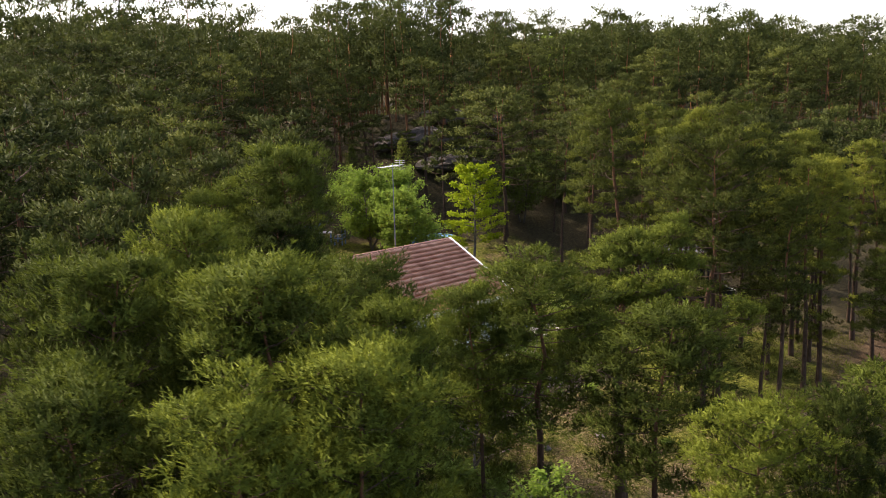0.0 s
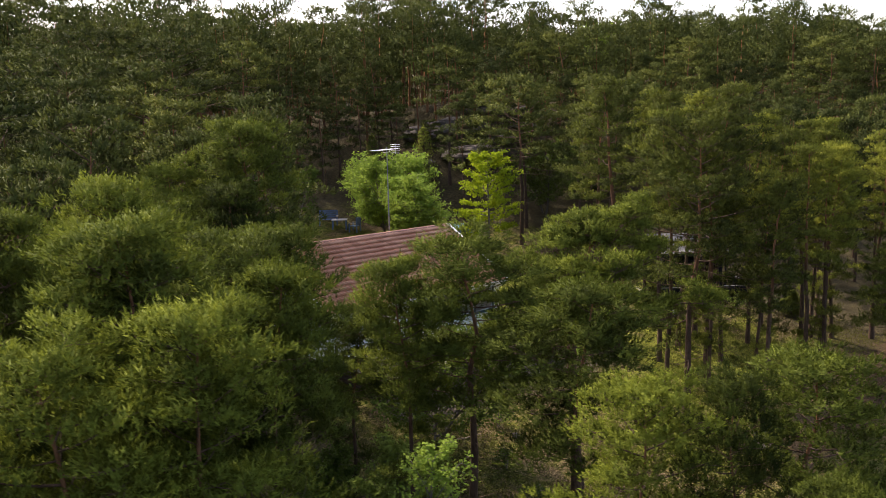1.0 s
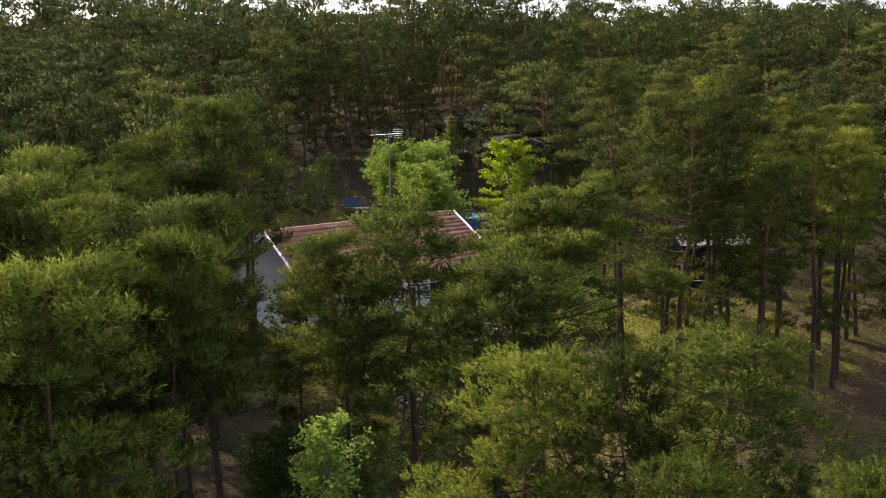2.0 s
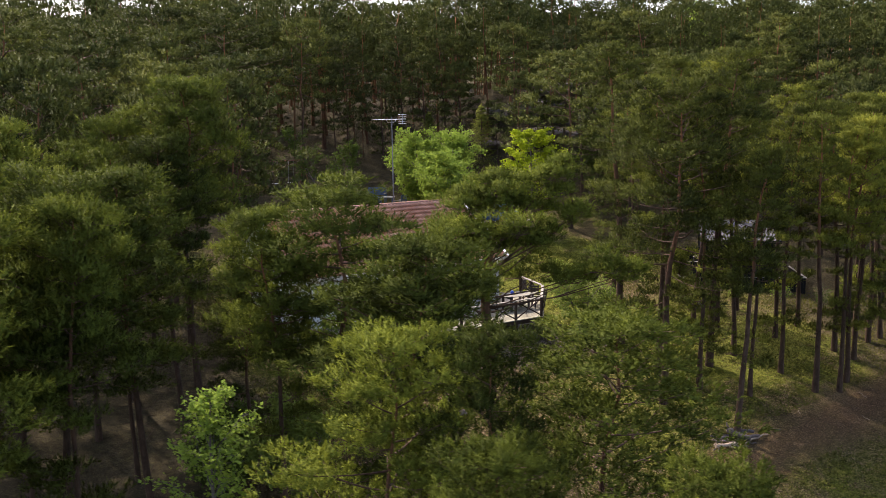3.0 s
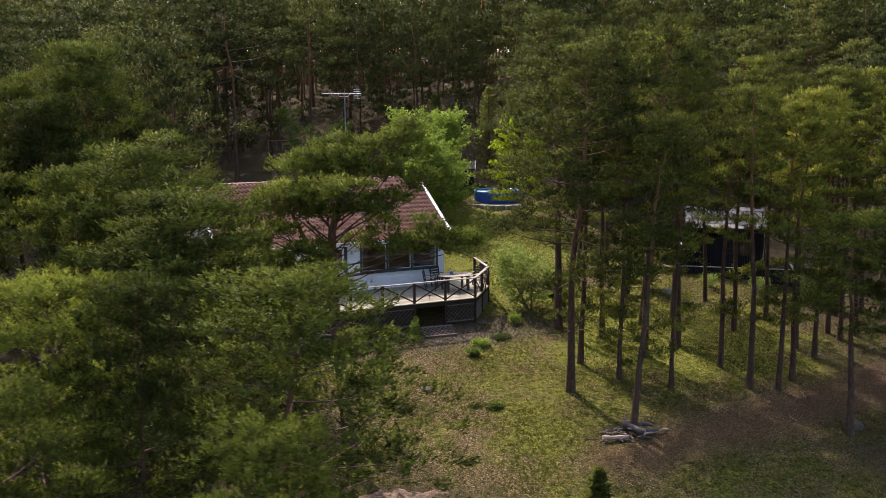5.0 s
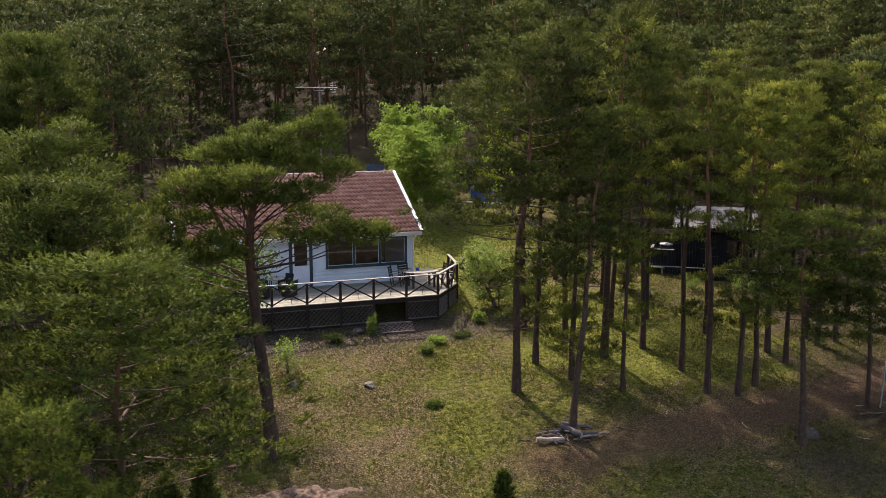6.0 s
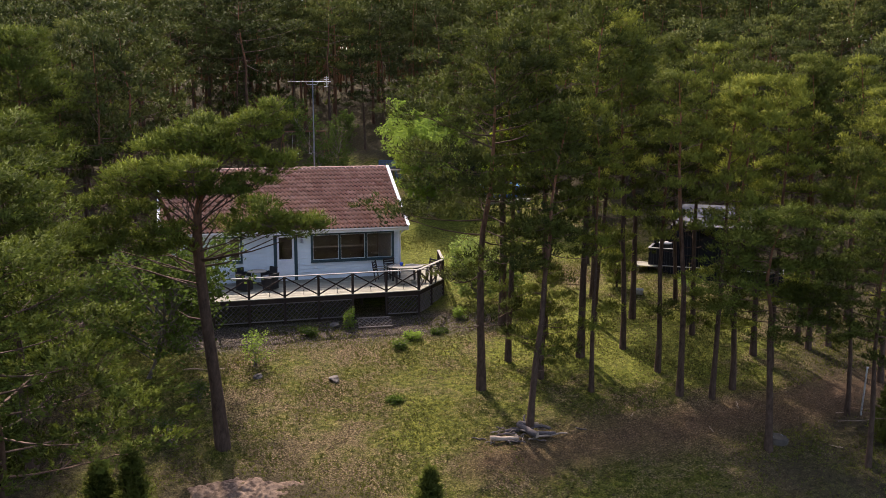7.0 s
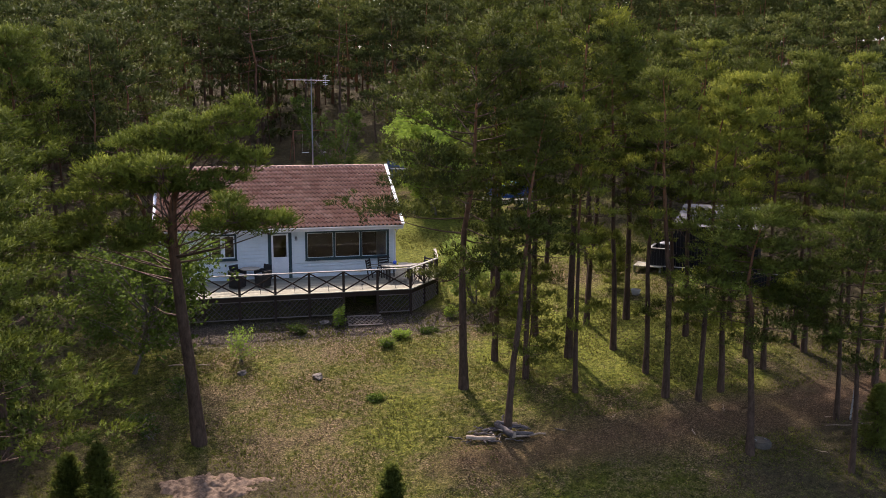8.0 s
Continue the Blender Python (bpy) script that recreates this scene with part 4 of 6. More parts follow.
def wall_with_holes(bm, x0, x1, z0, z1, y0, y1, holes):
    """A wall along x, cut into blocks round its openings."""
    xs = sorted({x0, x1, *(h[0] for h in holes), *(h[1] for h in holes)})
    for a, b in zip(xs, xs[1:]):
        cuts = [z0]
        for h in holes:
            if h[0] < (a + b) / 2 < h[1]:
                cuts += [h[2], h[3]]
        cuts.append(z1)
        for lo, hi in zip(cuts[::2], cuts[1::2]):
            if hi - lo > 0.01:
                box(bm, (a, y0, lo), (b, y1, hi))


def gable_prism(bm, x0, x1, y0, y1, z0, ze, yr, zr):
    v = [bm.verts.new((x, y, z)) for x in (x0, x1) for y, z in ((y0, z0), (y1, z0), (y1, ze), (yr, zr), (y0, ze))]
    bm.faces.new(v[:5]), bm.faces.new(v[9:4:-1])
    for i in range(5):
        bm.faces.new((v[i], v[i + 5], v[(i + 1) % 5 + 5], v[(i + 1) % 5]))


def casement(win, panes, x0, x1, z0, z1, trim, inner):
    """Dark outer trim, light sashes and a pane of glass each."""
    bm = bmesh.new()
    for lo, hi in (((x0, -0.075, z0), (x0 + trim, -0.02, z1)), ((x1 - trim, -0.075, z0), (x1, -0.02, z1)), ((x0 + trim, -0.072, z1 - trim), (x1 - trim, -0.02, z1)), ((x0 + trim, -0.085, z0), (x1 - trim, -0.02, z0 + trim))):
        box(bm, lo, hi, 0.006)
    part("trim", bm, M["trim"], win, "dark teal painted trim")
    a, w = x0 + trim, (x1 - x0 - 2 * trim) / panes
    for k in range(1, panes):
        bm = bmesh.new()
        box(bm, (a + k * w - 0.05, -0.068, z0 + trim), (a + k * w + 0.05, -0.02, z1 - trim), 0.005)
        part("mullion", bm, M["trim"] if not inner else M["white"], win)
    for k in range(panes):
        l, r = a + k * w + (0.05 if k else 0), a + (k + 1) * w - (0.05 if k < panes - 1 else 0)
        bm = bmesh.new()
        t = 0.045 if inner else 0.016
        for lo, hi in (((l, -0.04, z0 + trim), (l + t, 0.03, z1 - trim)), ((r - t, -0.04, z0 + trim), (r, 0.03, z1 - trim)), ((l + t, -0.04, z0 + trim), (r - t, 0.03, z0 + trim + t)), ((l + t, -0.04, z1 - trim - t), (r - t, 0.03, z1 - trim))):
            box(bm, lo, hi)
        sash = part("sash", bm, M["white"] if inner else M["siding"], win, "white window sash" if inner else "thin pale window sash")
        bm = bmesh.new()
        box(bm, (l + t, -0.014, z0 + trim + t), (r - t, -0.006, z1 - trim - t))
        part("pane", bm, M["glass"], sash, "clear window pane").visible_shadow = False
    bm = bmesh.new()
    box(bm, (x0 - 0.02, -0.12, z0 - 0.03), (x1 + 0.02, -0.02, z0 - 0.002), 0.006)
    part("sill", bm, M["trim"], win)


def make_house():
    house = thing("house", (0, 0, 0), "pale blue-white boarded cottage with red tile roof and dark trim", "house")
    wall = bmesh.new()
    wall_with_holes(wall, X0, X1, 0.0, 2.3, 0.0, 0.16, OPEN)
    front = part("front_wall", wall, M["white"], house)
    wall = bmesh.new()
    box(wall, (X0, Y1 - 0.16, 0), (X1, Y1, 2.3))
    part("back_wall", wall, M["white"], house)
    zr = EAVE_Z + math.tan(SLOPE) * (RIDGE_Y - EAVE_Y) - 0.16
    for x in (X0, X1 - 0.16):
        wall = bmesh.new()
        gable_prism(wall, x, x + 0.16, 0.16, Y1 - 0.16, 0.0, 2.3 + 0.02, RIDGE_Y, zr)
        part("gable_wall", wall, M["white"], house)
    # weatherboards, lapped
    bm = bmesh.new()
    z, k = 0.0, 0
    while z < 2.2:
        h = min(0.148, 2.26 - z)
        edges = [X0 - 0.02]
        for a, b, lo, hi in sorted(OPEN):
            if z + h > lo + 0.02 and z < hi - 0.02:
                edges += [a + 0.01, b - 0.01]
        edges.append(X1 + 0.02)
        for a, b in zip(edges[::2], edges[1::2]):
            vs = [bm.verts.new(p) for x in (a, b) for p in ((x, -0.034, z), (x, -0.026, z + h), (x, 0.002, z + h), (x, 0.002, z))]
            for f in ((0, 4, 5, 1), (1, 5, 6, 2), (3, 7, 4, 0), (0, 1, 2, 3), (7, 6, 5, 4)):
                bm.faces.new([vs[i] for i in f])
        z += 0.165
    part("cladding", bm, M["siding"], front, "grooved pale blue boards")["kind"] = "stuff"
    for x, s in ((X0, -1), (X1, 1)):
        bm = bmesh.new()
        z = 0.0
        while z < 4.5:
            h = 0.148
            half = RIDGE_Y if z + h < 2.3 else (zr - z - h) / math.tan(SLOPE)
            a, b = (0.0, Y1) if z + h < 2.3 else (RIDGE_Y - half, RIDGE_Y + half)
            if b - a > 0.2:
                vs = [bm.verts.new((x + s * d, y, zz)) for y in (a, b) for d, zz in ((0.034, z), (0.026, z + h), (0, z + h), (0, z))]
                for f in ((0, 4, 5, 1), (1, 5, 6, 2), (3, 7, 4, 0), (0, 1, 2, 3), (7, 6, 5, 4)):
                    bm.faces.new([vs[i] for i in f])
            z += 0.165
        part("gable_cladding", bm, M["siding"], house)["kind"] = "stuff"
        bm = bmesh.new()
        box(bm, (x - 0.05, -0.05, 0.0), (x + 0.05, 0.05, 2.26), 0.008)
        part("corner_board", bm, M["white"], house)
    bm = bmesh.new()
    box(bm, (X0 + 0.03, 0.03, -2.2), (X1 - 0.03, Y1 - 0.03, -0.02))
    part("plinth", bm, M["plinth"], house, "grey rendered plinth")
    bm = bmesh.new()
    box(bm, (X0 + 0.17, 0.17, 0.0), (X1 - 0.17, Y1 - 0.17, 0.06))
    box(bm, (X0 + 0.17, 3.9, 0.06), (X1 - 0.17, 4.0, 2.28))
    part("room", bm, M["room"], house, "plain room behind the windows")
    bm = bmesh.new()
    box(bm, (X0 + 0.17, 0.17, 2.24), (X1 - 0.17, Y1 - 0.17, 2.29))
    part("room_ceiling", bm, M["room"], house)

    # roof: boards, bargeboards, fascia, gutter, ridge
    roof_x0, roof_x1 = -10.92, 0.1
    roof = bmesh.new()
    by = 2 * RIDGE_Y - EAVE_Y
    n = Vector((0, -math.sin(SLOPE), math.cos(SLOPE)))
    for y0, z0, y1, z1 in ((EAVE_Y, EAVE_Z, RIDGE_Y, RIDGE_Z), (RIDGE_Y, RIDGE_Z, by, EAVE_Z)):
        vs = [roof.verts.new((x, y, z - d)) for x in (roof_x0, roof_x1) for y, z, d in ((y0, z0, 0.06), (y1, z1, 0.06), (y1, z1, 0.2), (y0, z0, 0.2))]
        for f in ((0, 1, 2, 3), (7, 6, 5, 4), (0, 4, 5, 1), (1, 5, 6, 2), (2, 6, 7, 3), (3, 7, 4, 0)):
            roof.faces.new([vs[i] for i in f])
    roof = part("roof", roof, M["brown"], house, "dark boards under the tiles")
    for x in (roof_x0 - 0.03, roof_x1 + 0.03):
        for a, b in (((EAVE_Y - 0.05, EAVE_Z - 0.03), (RIDGE_Y, RIDGE_Z)), ((by + 0.05, EAVE_Z - 0.03), (RIDGE_Y, RIDGE_Z))):
            bm = bmesh.new()
            beam(bm, (x, a[0], a[1] - 0.06), (x, b[0], b[1] - 0.06), 0.035, 0.22)
            beam(bm, (x, a[0], a[1] + 0.075), (x, b[0], b[1] + 0.075), 0.14, 0.03)
            part("bargeboard", bm, M["white"], roof, "white bargeboard")
    for y in (EAVE_Y - 0.012, by + 0.012):
        bm = bmesh.new()
        box(bm, (roof_x0, y - 0.012, EAVE_Z - 0.2), (roof_x1, y + 0.012, EAVE_Z - 0.01))
        part("fascia", bm, M["white"], roof)
        s = -1 if y < 0 else 1
        ang = np.linspace(np.pi, 2 * np.pi, 7)
        prof = np.stack([np.full(7, 0.0), y + s * 0.08 + 0.062 * np.cos(ang), EAVE_Z - 0.03 + 0.062 * np.sin(ang)], 1)
        v = np.concatenate([prof + (roof_x0, 0, 0), prof + (roof_x1, 0, 0)])
        q = np.array([[i, i + 1, i + 8, i + 7] for i in range(6)])
        g = part("gutter", big_mesh("gutter", v, q, M["white"], True), None, roof, "white half-round gutter")
        mod = g.modifiers.new("wall", "SOLIDIFY")
        mod.thickness = 0.008
    pipe = Tubes().add([(-0.1, EAVE_Y - 0.08, EAVE_Z - 0.09), (-0.14, EAVE_Y - 0.06, EAVE_Z - 0.2), (-0.2, -0.1, EAVE_Z - 0.42), (-0.2, -0.1, 0.1)], [0.035] * 4, 8)
    part("downpipe", pipe.mesh("downpipe", M["white"]), None, house, "white downpipe at the corner")

    # a tile: wavy section, a lip in front
    C = 0.339
    sec = [(h + d, z) for h in (-0.202, -0.002) for d, z in ((0.0, -0.014), (0.03, 0.044), (0.06, 0.064), (0.09, 0.05), (0.125, -0.004), (0.165, -0.022), (0.196, -0.02))]
    L, n = C + 0.05, len(sec)
    v = [(x, -0.03, z + 0.092) for x, z in sec] + [(x, L, z) for x, z in sec] + [(x, 0.06, z + 0.02) for x, z in sec]
    q = [(i, i + 1, i + n + 1, i + n) for i in range(n - 1)] + [(i + 2 * n, i + 2 * n + 1, i + 1, i) for i in range(n - 1)]
    tile_me = big_mesh("tile", v, q, M["tile"])
    tv, tq = np.array(v), np.array(q)
    cols, rows = 28, 15
    rest = []
    rng = random.Random(4)
    spots = []
    for side in (0, 1):
        for r in range(rows):
            for c in range(cols):
                x = roof_x1 - 0.2 - c * (roof_x1 - roof_x0 - 0.4) / (cols - 1)
                m = Matrix.Translation((x, EAVE_Y - 0.06, EAVE_Z - 0.05)) @ Matrix.Rotation(SLOPE, 4, "X")
                m = m @ Matrix.Translation((rng.uniform(-0.006, 0.006), r * C, 0.012 + rng.uniform(-0.004, 0.006))) @ Matrix.Rotation(rng.uniform(-0.012, 0.012), 4, "Z")
                if side:
                    m = Matrix.Translation((0, RIDGE_Y, 0)) @ Matrix.Rotation(math.pi, 4, "Z") @ Matrix.Translation((10.82, -RIDGE_Y, 0)) @ m
                if side == 0 and c < 20:
                    spots.append(m)
                else:
                    rest.append(np.array(m))
    V = np.concatenate([tv @ m[:3, :3].T + m[:3, 3] for m in rest])
    F = np.concatenate([tq + k * len(tv) for k in range(len(rest))])
    field = part("tile_field", big_mesh("tile_field", V, F, M["tile"]), None, roof, "rows of red-brown roof tiles")
    field["kind"] = "stuff"
    ang = np.linspace(0, np.pi, 7)
    v = [(y0, r * math.cos(a), r * math.sin(a) * 0.8) for y0, r in ((0, 0.125), (0.4, 0.11)) for a in ang]
    ridge_me = big_mesh("ridge_tile", v, [(i, i + 1, i + 8, i + 7) for i in range(6)], M["ridge"], True)
    for k in range(29):
        ob = new("ridge_tile", ridge_me)
        ob.parent = roof
        ob.matrix_basis = pose(roof_x0 + 0.02 + k * 0.375, RIDGE_Y, RIDGE_Z - 0.0, 0, 1.2, 0)

    # window and door
    win = under(thing("window", (0, 0, 0), "", ""), house)
    casement(win, 3, *OPEN[0], 0.1, False)
    win2 = under(thing("window", (0, 0, 0), "", ""), house)
    casement(win2, 2, *OPEN[2], 0.09, True)
    a, b, z0, z1 = OPEN[1]
    door = under(thing("door", (0, 0, 0), "", ""), house)
    bm = bmesh.new()
    for lo, hi in (((a - 0.02, -0.075, 0.0), (a + 0.13, -0.02, z1)), ((b - 0.13, -0.075, 0.0), (b + 0.02, -0.02, z1)), ((a + 0.13, -0.07, z1 - 0.04), (b - 0.13, -0.02, z1))):
        box(bm, lo, hi, 0.006)
    part("door_trim", bm, M["trim"], door, "dark teal door trim")
    l, r = a + 0.13, b - 0.13
    bm = bmesh.new()
    for lo, hi in (((l, -0.05, 0.03), (r, -0.005, 0.98)), ((l, -0.05, 0.98), (l + 0.09, -0.005, z1 - 0.04)), ((r - 0.09, -0.05, 0.98), (r, -0.005, z1 - 0.04)), ((l + 0.09, -0.05, z1 - 0.12), (r - 0.09, -0.005, z1 - 0.04)), ((l - 0.001, -0.06, -0.01), (r + 0.001, 0.1, 0.028))):
        box(bm, lo, hi, 0.004)
    leaf = part("door_leaf", bm, M["white"], door, "white half-glazed door")
    bm = bmesh.new()
    box(bm, (l + 0.09, -0.032, 0.98), (r - 0.09, -0.024, z1 - 0.12))
    part("door_pane", bm, M["glass"], leaf).visible_shadow = False
    bm = bmesh.new()
    beam(bm, (r - 0.05, -0.05, 1.03), (r - 0.05, -0.1, 1.03), 0.02, 0.02)
    beam(bm, (r - 0.04, -0.1, 1.03), (r - 0.16, -0.1, 1.03), 0.02, 0.02)
    part("handle", bm, M["metal"], leaf, "metal door handle")
    # wall lamp and two small vents
    part("wall_lamp", Tubes().add([(-4.78, -0.03, 1.86), (-4.78, -0.1, 1.86), (-4.78, -0.14, 1.84), (-4.78, -0.16, 1.74)], [0.05, 0.045, 0.07, 0.09], 10).mesh("wall_lamp", M["metal"]), None, house, "grey wall lamp beside the door")
    for x in (-4.2, -8.0):
        bm = bmesh.new()
        box(bm, (x - 0.06, -0.055, 0.5), (x + 0.06, -0.03, 0.62), 0.01)
        part("vent", bm, M["white"], house)
    return house, roof, tile_me, spots


house, roof, tile_me, tile_spots = make_house()


def antenna():
    ob = thing("aerial_mast", (-3.48, 4.6, 4.4), "grey steel mast with a long toothed television aerial", "aerial")
    part("mast", Tubes().add([(0, 0, 0), (0, 0, 2.4), (0, 0, 2.42), (0, 0, 4.75)], [0.035, 0.033, 0.026, 0.024], 8).mesh("mast", M["mast"]), None, ob)
    boom = Tubes().add([(-1.2, -0.35, 4.62), (0.95, 0.28, 4.62)], [0.018, 0.018], 6)
    arm = part("boom", boom.mesh("boom", M["metal"]), None, ob)
    side = Vector((-0.28, 0.96, 0)).normalized()
    for k in range(15):
        c = Vector((-1.2, -0.35, 4.62)).lerp(Vector((0.6, 0.18, 4.62)), k / 14)
        h = 0.16 + 0.006 * k
        part("element", rod(c - side * h, c + side * h, 0.009, sides=5).mesh("element", M["metal"]), None, arm)
    for k in range(5):
        c = Vector((0.72, 0.21, 4.4 + 0.11 * k))
        part("reflector", rod(c - side * 0.3, c + side * 0.3, 0.009, sides=5).mesh("reflector", M["metal"]), None, arm)
    part("reflector_bar", rod((0.72, 0.21, 4.35), (0.72, 0.21, 4.9), 0.012, sides=5).mesh("reflector_bar", M["metal"]), None, arm)
    part("stay", Tubes().add([(-0.35, -0.1, 4.6), (-0.3, -0.09, 4.48), (0.2, 0.06, 4.48), (0.3, 0.09, 4.6)], [0.01] * 4, 5).mesh("stay", M["metal"]), None, ob)


antenna()

# ---- the deck ----
A, B, C2 = (-0.2, -3.6), (1.5, -1.45), (2.0, 1.1)
RUN = [-10.3 + 0.0, -8.86, -7.43, -5.97, -4.555, -3.105, -1.645, -0.2]
RAIL = 0.9


def make_deck():
    deck = thing("deck", (0, 0, 0), "raised weathered wooden deck with dark crossed railings and lattice skirt", "deck")
    # boards run along the house
    bm = bmesh.new()
    y, k = -3.66, 0
    rng = random.Random(3)
    while y < -0.05:
        def edge(yy):
            if yy < B[1]:
                return A[0] + 0.08 + (yy - A[1]) * (B[0] - A[0]) / (B[1] - A[1])
            return B[0] + 0.06 + (yy - B[1]) * (C2[0] - B[0]) / (C2[1] - B[1])
        x1 = edge(y + 0.06)
        cut = -10.36 + rng.uniform(2.5, 7.5)
        for a, b in ((-10.36, cut), (cut + 0.004, x1)):
            box(bm, (a, y, -0.032), (b, y + 0.112, rng.uniform(-0.002, 0.002)))
        y += 0.12
    for k in range(10):
        y = 0.02 + k * 0.12
        box(bm, (X1 + 0.08, y, -0.032), (B[0] + 0.06 + (y - B[1]) * 0.196, y + 0.112, 0.001))
    part("decking", bm, M["deck"], deck, "grey weathered deck boards")["kind"] = "stuff"
    pts = [(x, -3.6) for x in RUN] + [((A[0] + B[0]) / 2, (A[1] + B[1]) / 2), B, ((B[0] + C2[0]) / 2, (B[1] + C2[1]) / 2), C2]
    left = [(-10.3, -3.6), (-10.3, -1.9), (-10.3, -0.1)]
    for k in range(len(pts) - 1):
        (x, y), (u, v) = pts[k], pts[k + 1]
        bm = bmesh.new()
        beam(bm, (x, y, -0.13), (u, v, -0.13), 0.045, 0.19)
        part("edge_beam", bm, M["brown"], deck)
    for x, y in pts + left[1:]:
        bm = bmesh.new()
        box(bm, (x - 0.05, y - 0.055, lz(x, y) - 0.15), (x + 0.05, y + 0.045, RAIL - 0.03), 0.006)
        part("post", bm, M["brown"], deck, "dark-stained post")
    for y in (-1.9, -0.3):
        for x in (-8.2, -5.3, -2.4):
            bm = bmesh.new()
            box(bm, (x - 0.05, y - 0.05, lz(x, y) - 0.1), (x + 0.05, y + 0.05, -0.04))
            part("pillar", bm, M["brown"], deck)

    def bay(p, q, braces=True):
        d = Vector((q[0] - p[0], q[1] - p[1], 0)).normalized()
        nrm = Vector((d.y, -d.x, 0)) * 0.02
        a, b = Vector((*p, 0)) + d * 0.05, Vector((*q, 0)) - d * 0.05
        z0, z1 = Vector((0, 0, 0.07)), Vector((0, 0, RAIL - 0.08))
        for s, (u, v) in ((1, (z0, z1)), (-1, (z1, z0))):
            bm = bmesh.new()
            beam(bm, a + u + nrm * s, b + v + nrm * s, 0.022, 0.055)
            part("brace", bm, M["brown"], deck, "crossed dark brace")
        bm = bmesh.new()
        beam(bm, Vector((*p, RAIL - 0.012)), Vector((*q, RAIL - 0.012)), 0.125, 0.034)
        part("rail_cap", bm, M["rail_top"], deck, "pale weathered hand rail")

    for k in range(len(pts) - 1):
        bay(pts[k], pts[k + 1])
    bay(left[0], left[1]), bay(left[1], left[2])

    def lattice(p, q, z0, z1, name="lattice"):
        """Crossed slats in two layers, cut to the panel."""
        P, d = Vector((*p, 0)), Vector((q[0] - p[0], q[1] - p[1], 0))
        w, h = d.length, z1 - z0
        d.normalize()
        nrm = Vector((d.y, -d.x, 0))
        bm = bmesh.new()
        step = 0.2
        for s, off in ((1, 0.008), (-1, -0.008)):
            c = -h
            while c < w + h:
                x0, x1 = (c, c + h) if s > 0 else (c, c - h)
                lo, hi = (x0, x1) if s > 0 else (x1, x0)
                if hi > 0.03 and lo < w - 0.03:
                    f0, f1 = 0.0, 1.0
                    if s > 0:
                        f0, f1 = max(0, -x0 / h), min(1, (w - x0) / h)
                    else:
                        f0, f1 = max(0, (x0 - w) / h), min(1, x0 / h)
                    if f1 - f0 > 0.04:
                        u = P + d * (x0 + (x1 - x0) * f0) + nrm * off + Vector((0, 0, z0 + h * f0))
                        v = P + d * (x0 + (x1 - x0) * f1) + nrm * off + Vector((0, 0, z0 + h * f1))
                        beam(bm, u, v, 0.012, 0.034, nrm)
                c += step
        for zz in (z0 + 0.015, z1 - 0.015):
            beam(bm, P + Vector((0, 0, zz)), P + d * w + Vector((0, 0, zz)), 0.03, 0.04)
        return bm

    for k in range(len(pts) - 2):
        if k == 5:
            continue  # the panel that has come off
        g = min(lz(*pts[k]), lz(*pts[k + 1]))
        part("lattice", lattice((pts[k][0] + 0.05, pts[k][1]), (pts[k + 1][0] - 0.05 * (k < 7), pts[k + 1][1]), max(g + 0.08, -1.0), -0.23), M["lattice"], deck, "diagonal lattice skirt")["kind"] = "stuff"
    for k in range(7):
        z = -0.32 - 0.115 * k
        bm = bmesh.new()
        box(bm, (-10.33, -3.55, z), (-10.3, -0.1, z + 0.09))
        part("skirt_board", bm, M["brown"], deck)
    # the loose panel lies on the bank below
    loose = thing("lattice_panel", (-2.35, -4.5, lz(-2.35, -4.5) + 0.06), "loose lattice panel leaning on the bank below the deck", "lattice panel")
    ob = part("slats", lattice((-0.72, 0), (0.72, 0), -0.3, 0.3), M["lattice"], loose)
    ob["kind"] = "stuff"
    ob.matrix_basis = pose(0, 0, 0.12, -62, 0, -3)
    return deck


make_deck()


